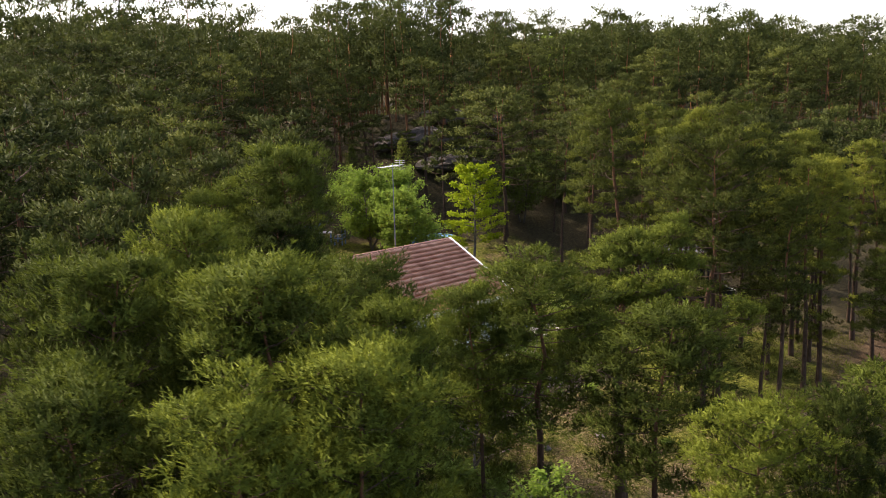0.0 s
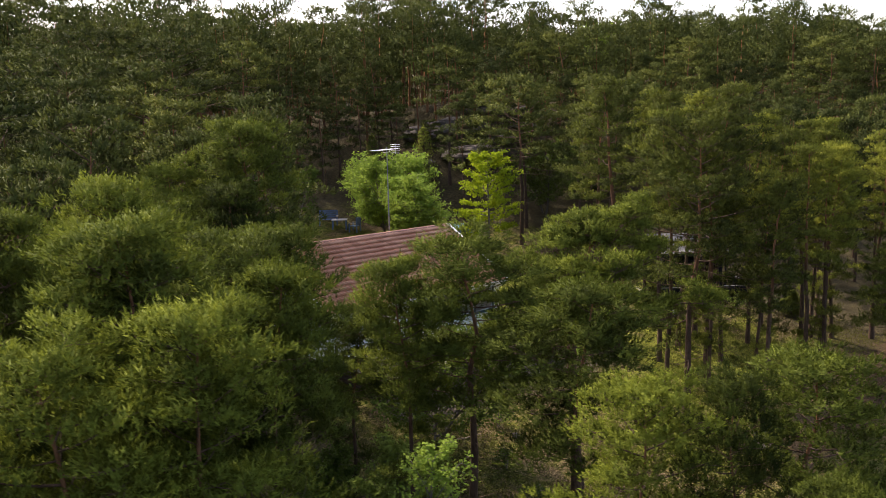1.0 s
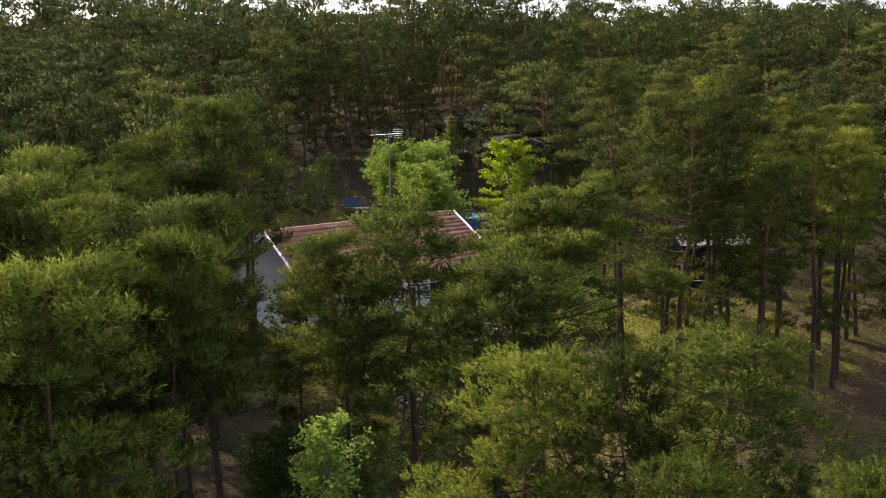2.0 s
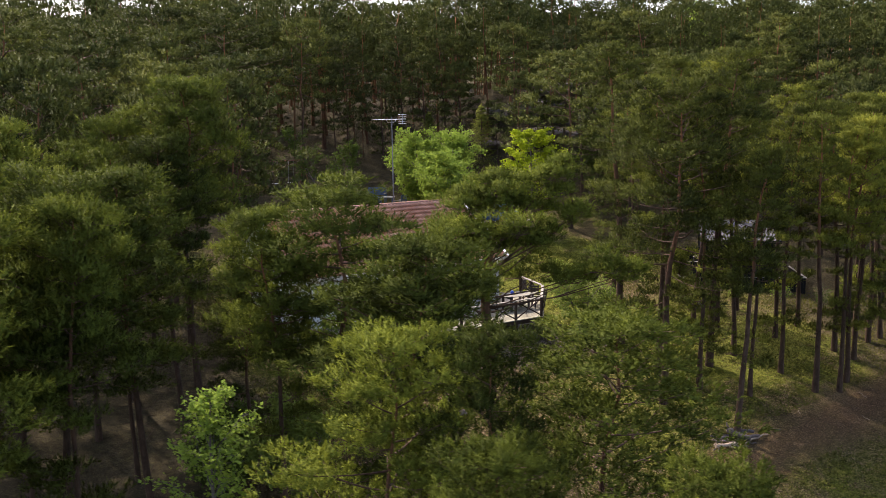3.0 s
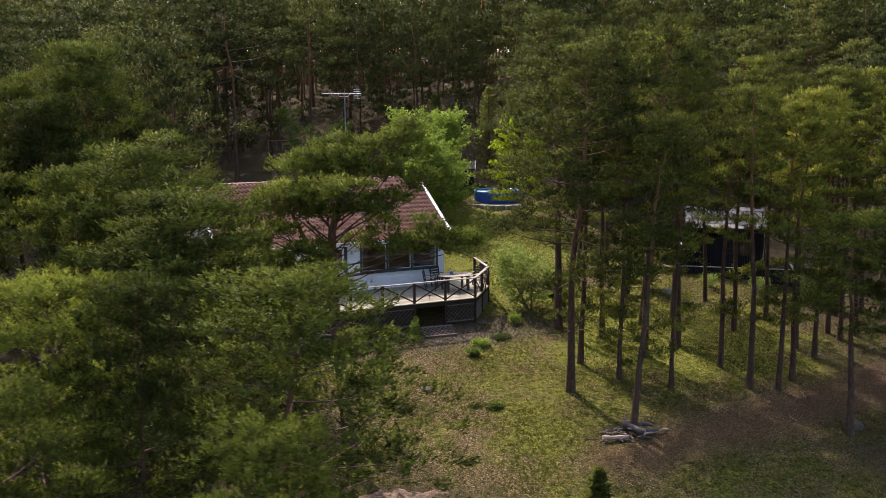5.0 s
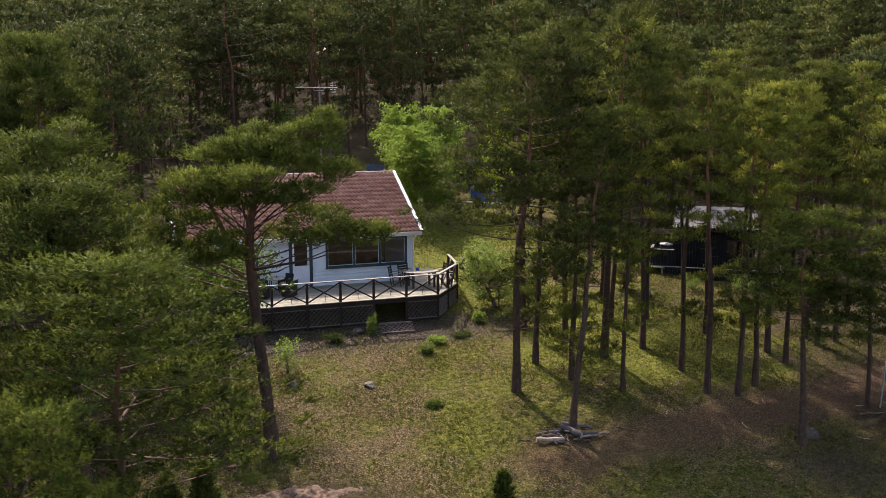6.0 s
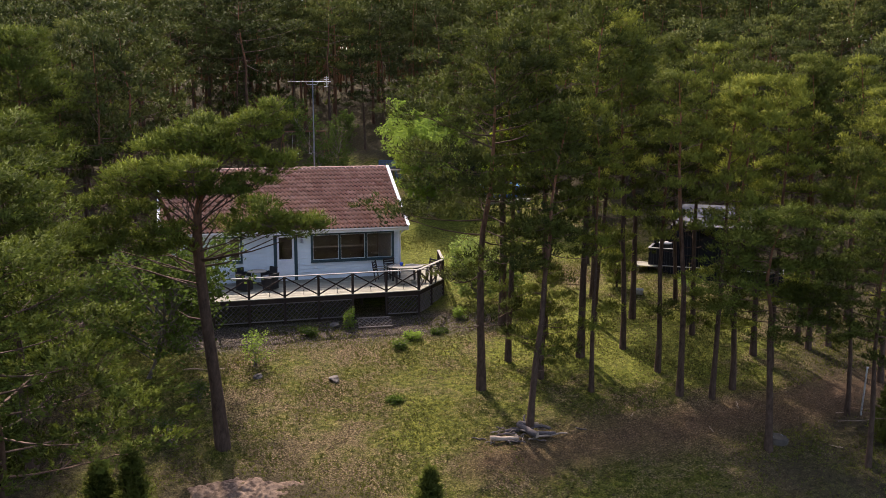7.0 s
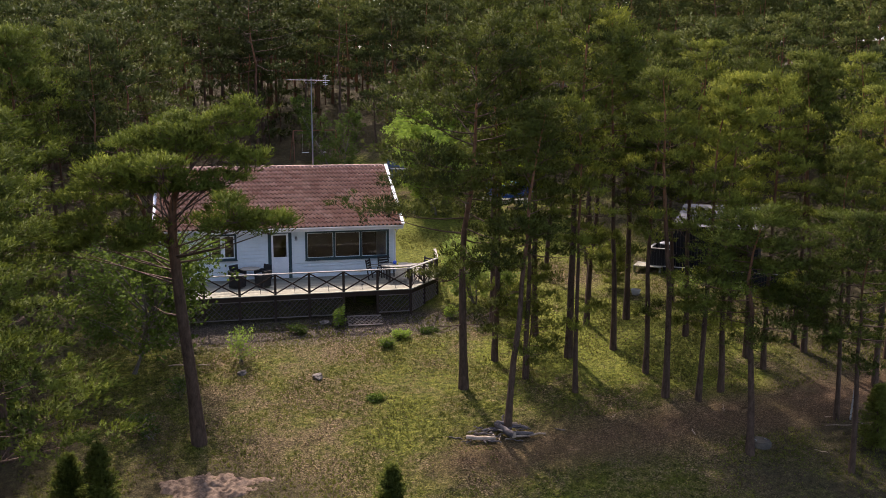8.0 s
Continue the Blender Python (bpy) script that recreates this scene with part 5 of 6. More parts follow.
# ---- deck furniture ----
def wicker_set():
    table = thing("round_table", (-6.9, -1.2, 0.0), "round wicker table with pale top on the deck", "table")
    bm = bmesh.new()
    bmesh.ops.create_cone(bm, cap_ends=True, segments=28, radius1=0.43, radius2=0.43, depth=0.035, matrix=Matrix.Translation((0, 0, 0.715)))
    part("tabletop", bm, M["furn"], table)
    for a in range(4):
        c, s = math.cos(0.8 + a * 1.571), math.sin(0.8 + a * 1.571)
        part("leg", rod((0.32 * c, 0.32 * s, 0), (0.25 * c, 0.25 * s, 0.7), 0.022).mesh("leg", M["wicker"]), None, table)
    first = None
    for k, (x, y) in enumerate(((-6.33, -0.62), (-7.45, -0.55), (-7.5, -1.82), (-6.38, -1.9))):
        a = math.degrees(math.atan2(y + 1.2, x + 6.9))
        m = pose(x, y, 0, 0, 0, a + 90 + (k * 7 - 10)) @ Matrix.Scale(0.86, 4)
        if first:
            made = copy_thing(first, pose(0, 0, 0))
            made.matrix_basis = m
            continue
        first = thing("wicker_armchair", (x, y, 0), "black wicker armchair at the round table", "armchair", "chairs round the wicker table")
        first.matrix_basis = m
        bm = bmesh.new()
        box(bm, (-0.25, -0.22, 0.06), (0.25, 0.27, 0.38), 0.02)
        part("seat_base", bm, M["wicker"], first)
        bm = bmesh.new()
        vs = [bm.verts.new((sx * w, y + dy, z)) for z, w, y in ((0.05, 0.25, -0.24), (0.55, 0.27, -0.28), (0.88, 0.295, -0.35)) for dy, sx in ((0, -1), (0, 1), (0.05, 1), (0.05, -1))]
        for k2 in (0, 4):
            for i in range(4):
                bm.faces.new((vs[k2 + i], vs[k2 + (i + 1) % 4], vs[k2 + 4 + (i + 1) % 4], vs[k2 + 4 + i]))
        bm.faces.new(vs[:4]), bm.faces.new(vs[8:])
        bmesh.ops.bevel(bm, geom=list(bm.edges), offset=0.012, segments=1, affect="EDGES")
        part("backrest", bm, M["wicker"], first)
        for sx in (-1, 1):
            bm = bmesh.new()
            box(bm, (sx * 0.26, -0.26, 0.05), (sx * 0.315, 0.28, 0.62), 0.015)
            box(bm, (sx * 0.25, -0.24, 0.622), (sx * 0.33, 0.3, 0.65), 0.01)
            part("armrest", bm, M["wicker"], first)
        bm = bmesh.new()
        box(bm, (-0.24, -0.2, 0.382), (0.24, 0.27, 0.45), 0.025)
        part("cushion", bm, M["cushion"], first, "flat pale grey seat cushion")


def wooden_set():
    table = thing("garden_table", (-0.35, -1.8, 0.0), "long grey weathered wooden garden table", "table")
    bm = bmesh.new()
    for k in range(7):
        y = -0.49 + k * 0.14
        w = 0.82 - 0.34 * (abs(k - 3) / 3) ** 2
        box(bm, (-w, y, 0.7), (w, y + 0.132, 0.735), 0.006)
    part("tabletop", bm, M["furn"], table, "pale slatted tabletop")["kind"] = "stuff"
    for x in (-0.5, 0.5):
        for y in (-0.34, 0.36):
            bm = bmesh.new()
            box(bm, (x - 0.045, y - 0.045, 0), (x + 0.045, y + 0.045, 0.7), 0.006)
            part("leg", bm, M["chair_dark"], table)
        bm = bmesh.new()
        box(bm, (x - 0.03, -0.295, 0.58), (x + 0.03, 0.315, 0.66))
        part("apron", bm, M["chair_dark"], table)
    first = None
    for x, y, turn in ((-1.35, -1.25, 62), (-0.72, -0.72, 18), (0.82, -1.35, -66), (0.78, -2.05, -108)):
        m = pose(x, y, 0, 0, 0, turn + 180)
        if first:
            copy_thing(first, m)
            continue
        first = thing("garden_chair", (x, y, 0), "dark slatted wooden garden chair beside the long table", "chair", "chairs round the garden table")
        first.matrix_basis = m
        for sx in (-0.26, 0.26):
            bm = bmesh.new()
            beam(bm, (sx, 0.24, 0), (sx, 0.2, 0.62), 0.04, 0.05)
            part("leg", bm, M["chair_dark"], first)
            bm = bmesh.new()
            beam(bm, (sx, -0.2, 0), (sx, -0.36, 0.92), 0.04, 0.05)
            part("back_leg", bm, M["chair_dark"], first)
            bm = bmesh.new()
            beam(bm, (sx, 0.28, 0.63), (sx, -0.3, 0.61), 0.07, 0.025)
            part("armrest", bm, M["furn"], first)
        for k in range(5):
            bm = bmesh.new()
            y0 = -0.2 + k * 0.09
            box(bm, (-0.24, y0, 0.4 + 0.008 * k), (0.24, y0 + 0.075, 0.42 + 0.008 * k))
            part("seat_slat", bm, M["chair_dark"], first)
        for k in range(4):
            bm = bmesh.new()
            z = 0.5 + 0.115 * k
            beam(bm, (-0.25, -0.28 - 0.17 * (z - 0.5), z), (0.25, -0.28 - 0.17 * (z - 0.5), z), 0.02, 0.08)
            part("back_slat", bm, M["chair_dark"], first)
    for name, x, y, r, mat, label, cat in (("ball", -0.52, -1.72, 0.09, "ball_blue", "blue plastic ball on the garden table", "ball"), ("cup", -0.42, -1.84, 0.045, "ball_yellow", "small yellow plastic cup on the table", "cup")):
        bm = bmesh.new()
        if name == "ball":
            bmesh.ops.create_icosphere(bm, subdivisions=3, radius=r)
            for v in bm.verts:
                v.co *= 1 - 0.03 * abs(math.sin(6 * math.atan2(v.co.y, v.co.x)))
        else:
            bmesh.ops.create_cone(bm, cap_ends=True, segments=16, radius1=r * 0.8, radius2=r, depth=2 * r)
        ob = part(name, bm, M[mat], None, label, True)
        ob.location = (x, y, 0.735 + r)
        tagged(ob, label, cat)


wicker_set()
wooden_set()


def deck_lights():
    first = None
    for k in range(2, 7):
        x = (RUN[k] + RUN[k + 1]) / 2 + 0.12
        m = pose(x, -3.32, 0, 0, 0, 25 * k)
        if first:
            copy_thing(first, m)
            continue
        first = thing("deck_light", (x, -3.32, 0), "small dark stake light on the deck edge", "light", "lights along the deck")
        first.matrix_basis = m
        part("stem", rod((0, 0, 0), (0.03, 0, 0.2), 0.01).mesh("stem", M["wicker"]), None, first)
        part("head", Tubes().add([(-0.06, 0, 0.2), (-0.06, 0, 0.215), (0.12, 0, 0.22), (0.12, 0, 0.205)], [0.004, 0.022, 0.022, 0.004], 8).mesh("head", M["wicker"]), None, first)


deck_lights()

# ---- the black cabin in the grove ----
def make_cabin():
    cab = thing("cabin", (13.5, -0.6, 0), "small black boarded cabin with grey felt roof and railed porch", "cabin", turn=math.degrees(math.atan2(-0.6114, 0.7913)))
    base = -1.25

    def wall(name, lo, hi):
        bm = bmesh.new()
        ax = 0 if hi[0] - lo[0] > hi[1] - lo[1] else 1
        k, n = 0, max(2, int((hi[ax] - lo[ax]) / 0.13))
        for k in range(n):
            a, b = list(lo), list(hi)
            a[ax], b[ax] = lo[ax] + (hi[ax] - lo[ax]) * k / n, lo[ax] + (hi[ax] - lo[ax]) * (k + 0.93) / n
            box(bm, a, b)
        part(name, bm, M["black"], cab)["kind"] = "stuff"

    wall("front_cladding", (0.35, 1.3, -0.75), (1.5, 1.38, 1.7))
    wall("front_cladding", (2.35, 1.3, -0.75), (4.2, 1.38, 1.7))
    wall("left_cladding", (0.35, 1.38, -0.75), (0.43, 4.2, 1.75))
    wall("right_cladding", (4.12, 1.38, -0.75), (4.2, 4.2, 1.75))
    wall("back_cladding", (0.43, 4.12, -0.75), (4.12, 4.2, 2.2))
    bm = bmesh.new()
    box(bm, (1.52, 1.34, -0.73), (2.33, 1.38, 1.25), 0.005)
    part("door", bm, M["black"], cab, "black plank door")
    bm = bmesh.new()
    box(bm, (2.9, 1.26, 0.25), (3.8, 1.31, 1.15), 0.008)
    win = part("window_frame", bm, M["brown"], cab)
    bm = bmesh.new()
    box(bm, (2.97, 1.246, 0.32), (3.73, 1.256, 1.08))
    part("pane", bm, M["glass"], win)
    bm = bmesh.new()
    v = [bm.verts.new(p) for x in (0.12, 4.42) for p in ((x, 0.7, 1.72), (x, 4.4, 2.45), (x, 4.4, 2.55), (x, 0.7, 1.82))]
    for f in ((0, 1, 2, 3), (7, 6, 5, 4), (0, 4, 5, 1), (1, 5, 6, 2), (2, 6, 7, 3), (3, 7, 4, 0)):
        bm.faces.new([v[i] for i in f])
    r = part("roof", bm, M["felt"], cab, "grey felt roof")
    for k in range(5):
        bm = bmesh.new()
        y0 = 0.7 + k * 0.75
        beam(bm, (0.12, y0, 1.825 + (y0 - 0.7) * 0.197), (4.42, y0, 1.825 + (y0 - 0.7) * 0.197), 0.05, 0.016)
        part("felt_seam", bm, M["felt"], r)
    bm = bmesh.new()
    box(bm, (0.1, 0.66, 1.66), (4.44, 0.7, 1.84))
    part("fascia", bm, M["black"], r)
    # porch
    bm = bmesh.new()
    for k in range(10):
        box(bm, (-0.1, 0.0 + k * 0.13, -0.82), (5.6, 0.12 + k * 0.13, -0.78))
    part("porch_floor", bm, M["brown"], cab)["kind"] = "stuff"
    wall("porch_front", (-0.1, -0.04, base), (5.65, 0.0, -0.18))
    wall("porch_side", (5.61, 0.0, base), (5.65, 3.6, -0.18))
    for lo, hi in (((-0.14, -0.08, -0.18), (5.7, 0.03, -0.14)), ((5.58, 0.03, -0.18), (5.7, 3.65, -0.14))):
        bm = bmesh.new()
        box(bm, lo, hi, 0.006)
        part("rail_cap", bm, M["rail_top"], cab, "pale weathered rail cap")
    for x in (0.3, 4.25):
        bm = bmesh.new()
        box(bm, (x - 0.05, 0.85, -0.8), (x + 0.05, 0.95, 1.72))
        part("porch_post", bm, M["black"], cab)
    # raised corner of the porch, boarded in black, with a pale cap and a back screen
    wall("annex_front", (-0.85, 0.02, -0.14), (0.34, 0.06, 0.7))
    wall("annex_side", (-0.85, 0.06, -0.75), (-0.81, 1.56, 0.7))
    wall("annex_screen", (-0.81, 1.56, -0.75), (0.34, 1.6, 1.32))
    for lo, hi in (((-0.9, -0.02, 0.7), (0.34, 0.1, 0.735)), ((-0.9, 0.1, 0.7), (-0.77, 1.55, 0.735))):
        bm = bmesh.new()
        box(bm, lo, hi, 0.006)
        part("rail_cap", bm, M["rail_top"], cab, "pale weathered rail cap")
    bm = bmesh.new()
    for k in range(8):
        box(bm, (-0.8, 0.08 + k * 0.185, 0.3), (0.33, 0.25 + k * 0.185, 0.34))
    part("annex_floor", bm, M["brown"], cab)["kind"] = "stuff"
    bm = bmesh.new()
    for k in range(7):
        box(bm, (-1.55, -0.35 + k * 0.17, -0.2), (-0.16, -0.19 + k * 0.17, -0.16))
    for x in (-1.5, -0.22):
        box(bm, (x - 0.05, -0.3, -1.6), (x + 0.05, -0.2, -0.2))
        box(bm, (x - 0.05, 0.7, -1.6), (x + 0.05, 0.8, -0.2))
    part("landing", bm, M["deck"], cab, "pale plank landing beside the porch")["kind"] = "stuff"
    at = cab.matrix_basis @ Vector((-0.12, 0.72, 0.34))
    bath = thing("barrel", tuple(at), "black barrel with a pale round lid on the cabin's porch", "barrel")
    part("body", Tubes().add([(0, 0, 0), (0, 0, 0.02), (0, 0, 0.3), (0, 0, 0.54)], [0.02, 0.28, 0.33, 0.31], 18).mesh("body", M["wicker"]), None, bath)
    part("lid", Tubes().add([(0, 0, 0.54), (0, 0, 0.56), (0, 0, 0.6), (0, 0, 0.62)], [0.33, 0.34, 0.33, 0.01], 18).mesh("lid", M["cushion"]), None, bath, "pale round lid")
    x, y = 10.6, -3.3
    tub = thing("tub", (x, y, lz(x, y)), "pale plastic tub with a rim on the grass", "tub")
    part("body", Tubes().add([(0, 0, 0), (0, 0, 0.02), (0, 0, 0.26)], [0.01, 0.17, 0.22], 14).mesh("body", M["cushion"]), None, tub)
    part("rim", Tubes().add([(0, 0, 0.25), (0, 0, 0.28)], [0.235, 0.235], 14).mesh("rim", M["cushion"]), None, tub)


make_cabin()


# ---- the yard behind the house ----
def make_pool():
    x, y = 10.5, 15.5
    z = lz(x, y) - 0.3
    pool = thing("pool", (x, y, z), "round blue above-ground pool on a pale wooden platform", "pool")
    bm = bmesh.new()
    for k in range(22):
        yy = -2.5 + k * 0.235
        half = math.sqrt(max(0.3, 2.45 ** 2 - (yy + 0.1) ** 2))
        box(bm, (-half, yy, -0.35), (half, yy + 0.22, 0.06))
    part("platform", bm, M["deck"], pool, "pale plank platform")["kind"] = "stuff"
    ang = np.linspace(0, 2 * np.pi, 33)[:-1]
    prof = [(1.5, 0.06), (1.55, 0.3), (1.55, 0.72), (1.51, 0.82)]
    v = [(r * math.cos(a), r * math.sin(a), h) for r, h in prof for a in ang]
    q = [(i + 32 * k, (i + 1) % 32 + 32 * k, (i + 1) % 32 + 32 * (k + 1), i + 32 * (k + 1)) for k in range(3) for i in range(32)]
    part("wall", big_mesh("wall", v, q, M["pool"], True), None, pool, "deep blue pool wall")
    loop = [(1.52 * math.cos(a), 1.52 * math.sin(a), 0.82) for a in np.append(ang, ang[0])]
    part("rim", Tubes().add(loop, [0.045] * 33, 6).mesh("rim", M["water"]), None, pool, "pale blue rim")
    bm = bmesh.new()
    bmesh.ops.create_circle(bm, cap_ends=True, segments=32, radius=1.49, matrix=Matrix.Translation((0, 0, 0.76)))
    part("cover", bm, M["water"], pool, "pale blue pool cover")
    for a in ang[::4]:
        bm = bmesh.new()
        c, s = math.cos(a), math.sin(a)
        beam(bm, (1.58 * c, 1.58 * s, 0.06), (1.58 * c, 1.58 * s, 0.8), 0.06, 0.05, (c, s, 0))
        part("upright", bm, M["pool"], pool)
    # small black shed beside it
    sx, sy = 9.6, 18.9
    shed = thing("shed", (sx, sy, lz(sx, sy)), "small black shed with a pale metal roof edge", "shed", turn=-25)
    bm = bmesh.new()
    gable_prism(bm, -0.7, 0.7, -0.7, 0.7, -0.1, 1.2, 0.0, 1.6)
    part("body", bm, M["black"], shed)
    for s in (-1, 1):
        bm = bmesh.new()
        beam(bm, (0, s * 0.85, 1.16), (0, 0, 1.66), 1.6, 0.05, (0, s * 0.45, 0.9))
        part("roof_sheet", bm, M["black"], shed, "black felt roof sheet")
        for x in (-0.81, 0.81):
            bm = bmesh.new()
            beam(bm, (x, s * 0.87, 1.16), (x, 0, 1.67), 0.03, 0.1)
            part("bargeboard", bm, M["white"], shed)


make_pool()


def blue_furniture():
    label = "garden furniture behind the house"
    bench = thing("garden_bench", (3.75, 20.95, lz(3.75, 20.95)), "blue painted wooden garden bench on the lawn", "bench", label, turn=-38)
    chair = thing("garden_armchair", (4.6, 18.95, lz(4.6, 18.95)), "blue painted wooden garden armchair on the lawn", "armchair", label, turn=-150)
    for ob, w in ((bench, 0.62), (chair, 0.33)):
        for k in range(4):
            bm = bmesh.new()
            box(bm, (-w, 0.26 - 0.0, 0.5 + 0.14 * k), (w, 0.29, 0.615 + 0.14 * k))
            part("back_slat", bm, M["blue_wood"], ob)
            bm = bmesh.new()
            box(bm, (-w, -0.3 + 0.14 * k, 0.4), (w, -0.18 + 0.14 * k, 0.43))
            part("seat_slat", bm, M["blue_wood"], ob)
        for x in (-w, w):
            for y0, h in ((-0.28, 0.62), (0.28, 1.02)):
                bm = bmesh.new()
                box(bm, (x - 0.035, y0 - 0.035, -0.02), (x + 0.035, y0 + 0.035, h))
                part("leg", bm, M["blue_wood"], ob)
            bm = bmesh.new()
            box(bm, (x - 0.07, -0.34, 0.62), (x + 0.07, 0.26, 0.65))
            part("armrest", bm, M["furn"], ob, "pale worn armrest")
    table = thing("garden_table", (4.0, 19.95, lz(4.0, 19.95)), "blue wooden garden table with pale worn top", "table", label, turn=-38)
    bm = bmesh.new()
    for k in range(5):
        box(bm, (-0.55, -0.42 + 0.17 * k, 0.7), (0.55, -0.27 + 0.17 * k, 0.735))
    part("tabletop", bm, M["cushion"], table)["kind"] = "stuff"
    for x in (-0.47, 0.47):
        for y in (-0.32, 0.32):
            bm = bmesh.new()
            box(bm, (x - 0.04, y - 0.04, -0.02), (x + 0.04, y + 0.04, 0.7))
            part("leg", bm, M["blue_wood"], table)


def swing_frame():
    x, y = -1.2, 26.0
    ob = thing("swing_set", (x, y, lz(x, y)), "old swing set with red-brown top bar at the wood's edge", "swing", turn=10)
    part("top_bar", rod((-1.6, 0, 2.1), (1.6, 0, 2.1), 0.04).mesh("top_bar", M["terracotta"]), None, ob)
    for sx in (-1.6, 1.6):
        for sy in (-0.7, 0.7):
            part("leg", rod((sx, 0, 2.1), (sx * 1.08, sy, -0.1), 0.035).mesh("leg", M["terracotta"]), None, ob)
    for cx in (-0.7, 0.6):
        for dx in (-0.2, 0.2):
            part("rope", rod((cx + dx, 0, 2.1), (cx + dx, 0.1, 0.5), 0.008, sides=4).mesh("rope", M["cushion"]), None, ob)
        bm = bmesh.new()
        box(bm, (cx - 0.24, 0.0, 0.47), (cx + 0.24, 0.2, 0.5))
        part("swing_seat", bm, M["white"], ob)


blue_furniture()
swing_frame()
bm = bmesh.new()
bmesh.ops.create_cone(bm, cap_ends=True, segments=14, radius1=0.11, radius2=0.04, depth=0.3, matrix=Matrix.Translation((0, 0, 0.2)))
cone = part("toy_cone", bm, M["red"], None)
cone.location = (7.3, 20.2, lz(7.3, 20.2))
tagged(cone, "red plastic cone lying on the back lawn", "cone")

# ---- broad-leaved trees and shrubs ----
def leafy(name, x, y, arrays, label, category, leaf, group="", turn=0.0):
    return raise_tree(name, arrays, (x, y, lz(x, y)), label, category, group, leaf, "bark_leaf", turn, "foliage")


leafy("maple_tree", 10.0, 11.2, leaf_tree(61, 6.9, 2.1, 0.16, 36, 10, 30, 0.15, tiers=1.0), "young maple with bright yellow-green leaves in level tiers", "tree", "leaf_bright")
leafy("apple_tree", 4.4, 11.7, leaf_tree(62, 5.5, 3.1, 0.1, 30, 13, 30, 0.14, stems=2), "rounded fruit tree with dense fresh green crown", "tree", "leaf", "fruit trees behind the house")
leafy("apple_tree", 5.9, 17.1, leaf_tree(72, 5.5, 3.7, 0.12, 30, 13, 30, 0.15, stems=3), "broad fruit tree with fresh green spreading crown", "tree", "leaf", "fruit trees behind the house")
leafy("rowan_tree", 19.4, 14.4, leaf_tree(63, 5.4, 2.6, 0.12, 24, 9, 20, 0.15, stems=2), "slender rowan with mid-green leaves at the wood's edge", "tree", "leaf_bush")
leafy("alder_tree", -0.4, 19.4, leaf_tree(64, 6.2, 1.8, 0.12, 22, 10, 18, 0.12, stems=2), "dark green broad-leaved tree at the wood's edge", "tree", "leaf_dark")
leafy("hazel_bush", 24.7, 14.9, leaf_tree(73, 4.3, 3.2, 0.06, 22, 9, 18, 0.15, stems=4), "pale green bushy hazel at the wood's edge", "bush", "leaf_bush")
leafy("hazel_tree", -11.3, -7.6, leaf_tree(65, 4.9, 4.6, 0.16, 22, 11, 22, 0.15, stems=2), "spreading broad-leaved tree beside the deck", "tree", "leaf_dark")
leafy("lilac_bush", 2.9, -2.9, leaf_tree(66, 2.6, 1.7, 0.05, 13, 7, 16, 0.11, stems=4), "rounded green bush at the deck's corner", "bush", "leaf_bush")
leafy("lilac_bush", 4.3, -3.4, leaf_tree(67, 1.7, 1.1, 0.05, 12, 6, 14, 0.1, stems=3), "low green bush below the deck", "bush", "leaf_dark")
leafy("oak_tree", 45.0, 30.0, leaf_tree(68, 8.6, 3.4, 0.3, 22, 9, 12, 0.42), "pale green broad-leaved tree above the pines", "tree", "leaf")
leafy("aspen_tree", -19.9, -17.4, leaf_tree(69, 7.2, 1.25, 0.2, 26, 9, 20, 0.1), "slender young broad-leaved tree among the pine trunks", "tree", "leaf")
leafy("elder_bush", -15.3, -11.4, leaf_tree(70, 3.0, 1.5, 0.05, 16, 8, 18, 0.13, stems=4), "bushy elder with fresh green leaves under the pines", "bush", "leaf_bush")
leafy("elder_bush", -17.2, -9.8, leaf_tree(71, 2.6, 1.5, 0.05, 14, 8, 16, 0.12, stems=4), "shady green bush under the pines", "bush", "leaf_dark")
for k, (x, y, h, r, kind, label) in enumerate((
    (-7.55, -7.3, 1.35, 0.75, "leaf", "thin sapling with pale green leaves on the lawn"),
    (-1.85, -6.9, 0.28, 0.34, "leaf_dark", "low dark green shrub on the lawn"),
    (-3.15, -11.3, 0.2, 0.2, "leaf_dark", "small green seedling on the lawn"),
    (-3.35, -4.6, 0.9, 0.16, "leaf", "young rowan shoot below the deck"),
    (-5.0, -5.0, 0.3, 0.3, "leaf_dark", "low shrub below the deck"),
    (-1.2, -6.0, 0.22, 0.28, "leaf", "low green shrub below the deck"),
    (0.1, -5.6, 0.16, 0.22, "leaf_dark", "low green shrub on the bank"),
    (1.4, -4.4, 0.5, 0.3, "leaf", "green shoots at the deck's corner"),
    (-10.4, -12.4, 0.9, 0.5, "leaf_dark", "thin shrub beside the lone pine"),
    (-9.6, -9.9, 0.7, 0.6, "leaf_dark", "low shrub at the lawn's edge"),
    (15.0, -4.6, 0.8, 0.8, "leaf", "low green shrub before the cabin"),
    (13.2, -3.4, 0.7, 0.8, "leaf", "low green shrub before the cabin"),
    (17.0, -6.0, 1.0, 0.7, "leaf_dark", "low shrub among the pines"),
)):
    leafy("shrub", x, y, leaf_tree(80 + k, h, r, 0.04, 8, 5, 6, 0.075, stems=3), label, "shrub", kind, "shrubs round the lawn")


def conifer(name, x, y, h, r, seed, label):
    raise_tree(name, spruce_like(seed, h, r, 26, 13, 5, 7, 0.13, 0.035), (x, y, lz(x, y) - 0.05), label, "juniper", "junipers", "juniper")


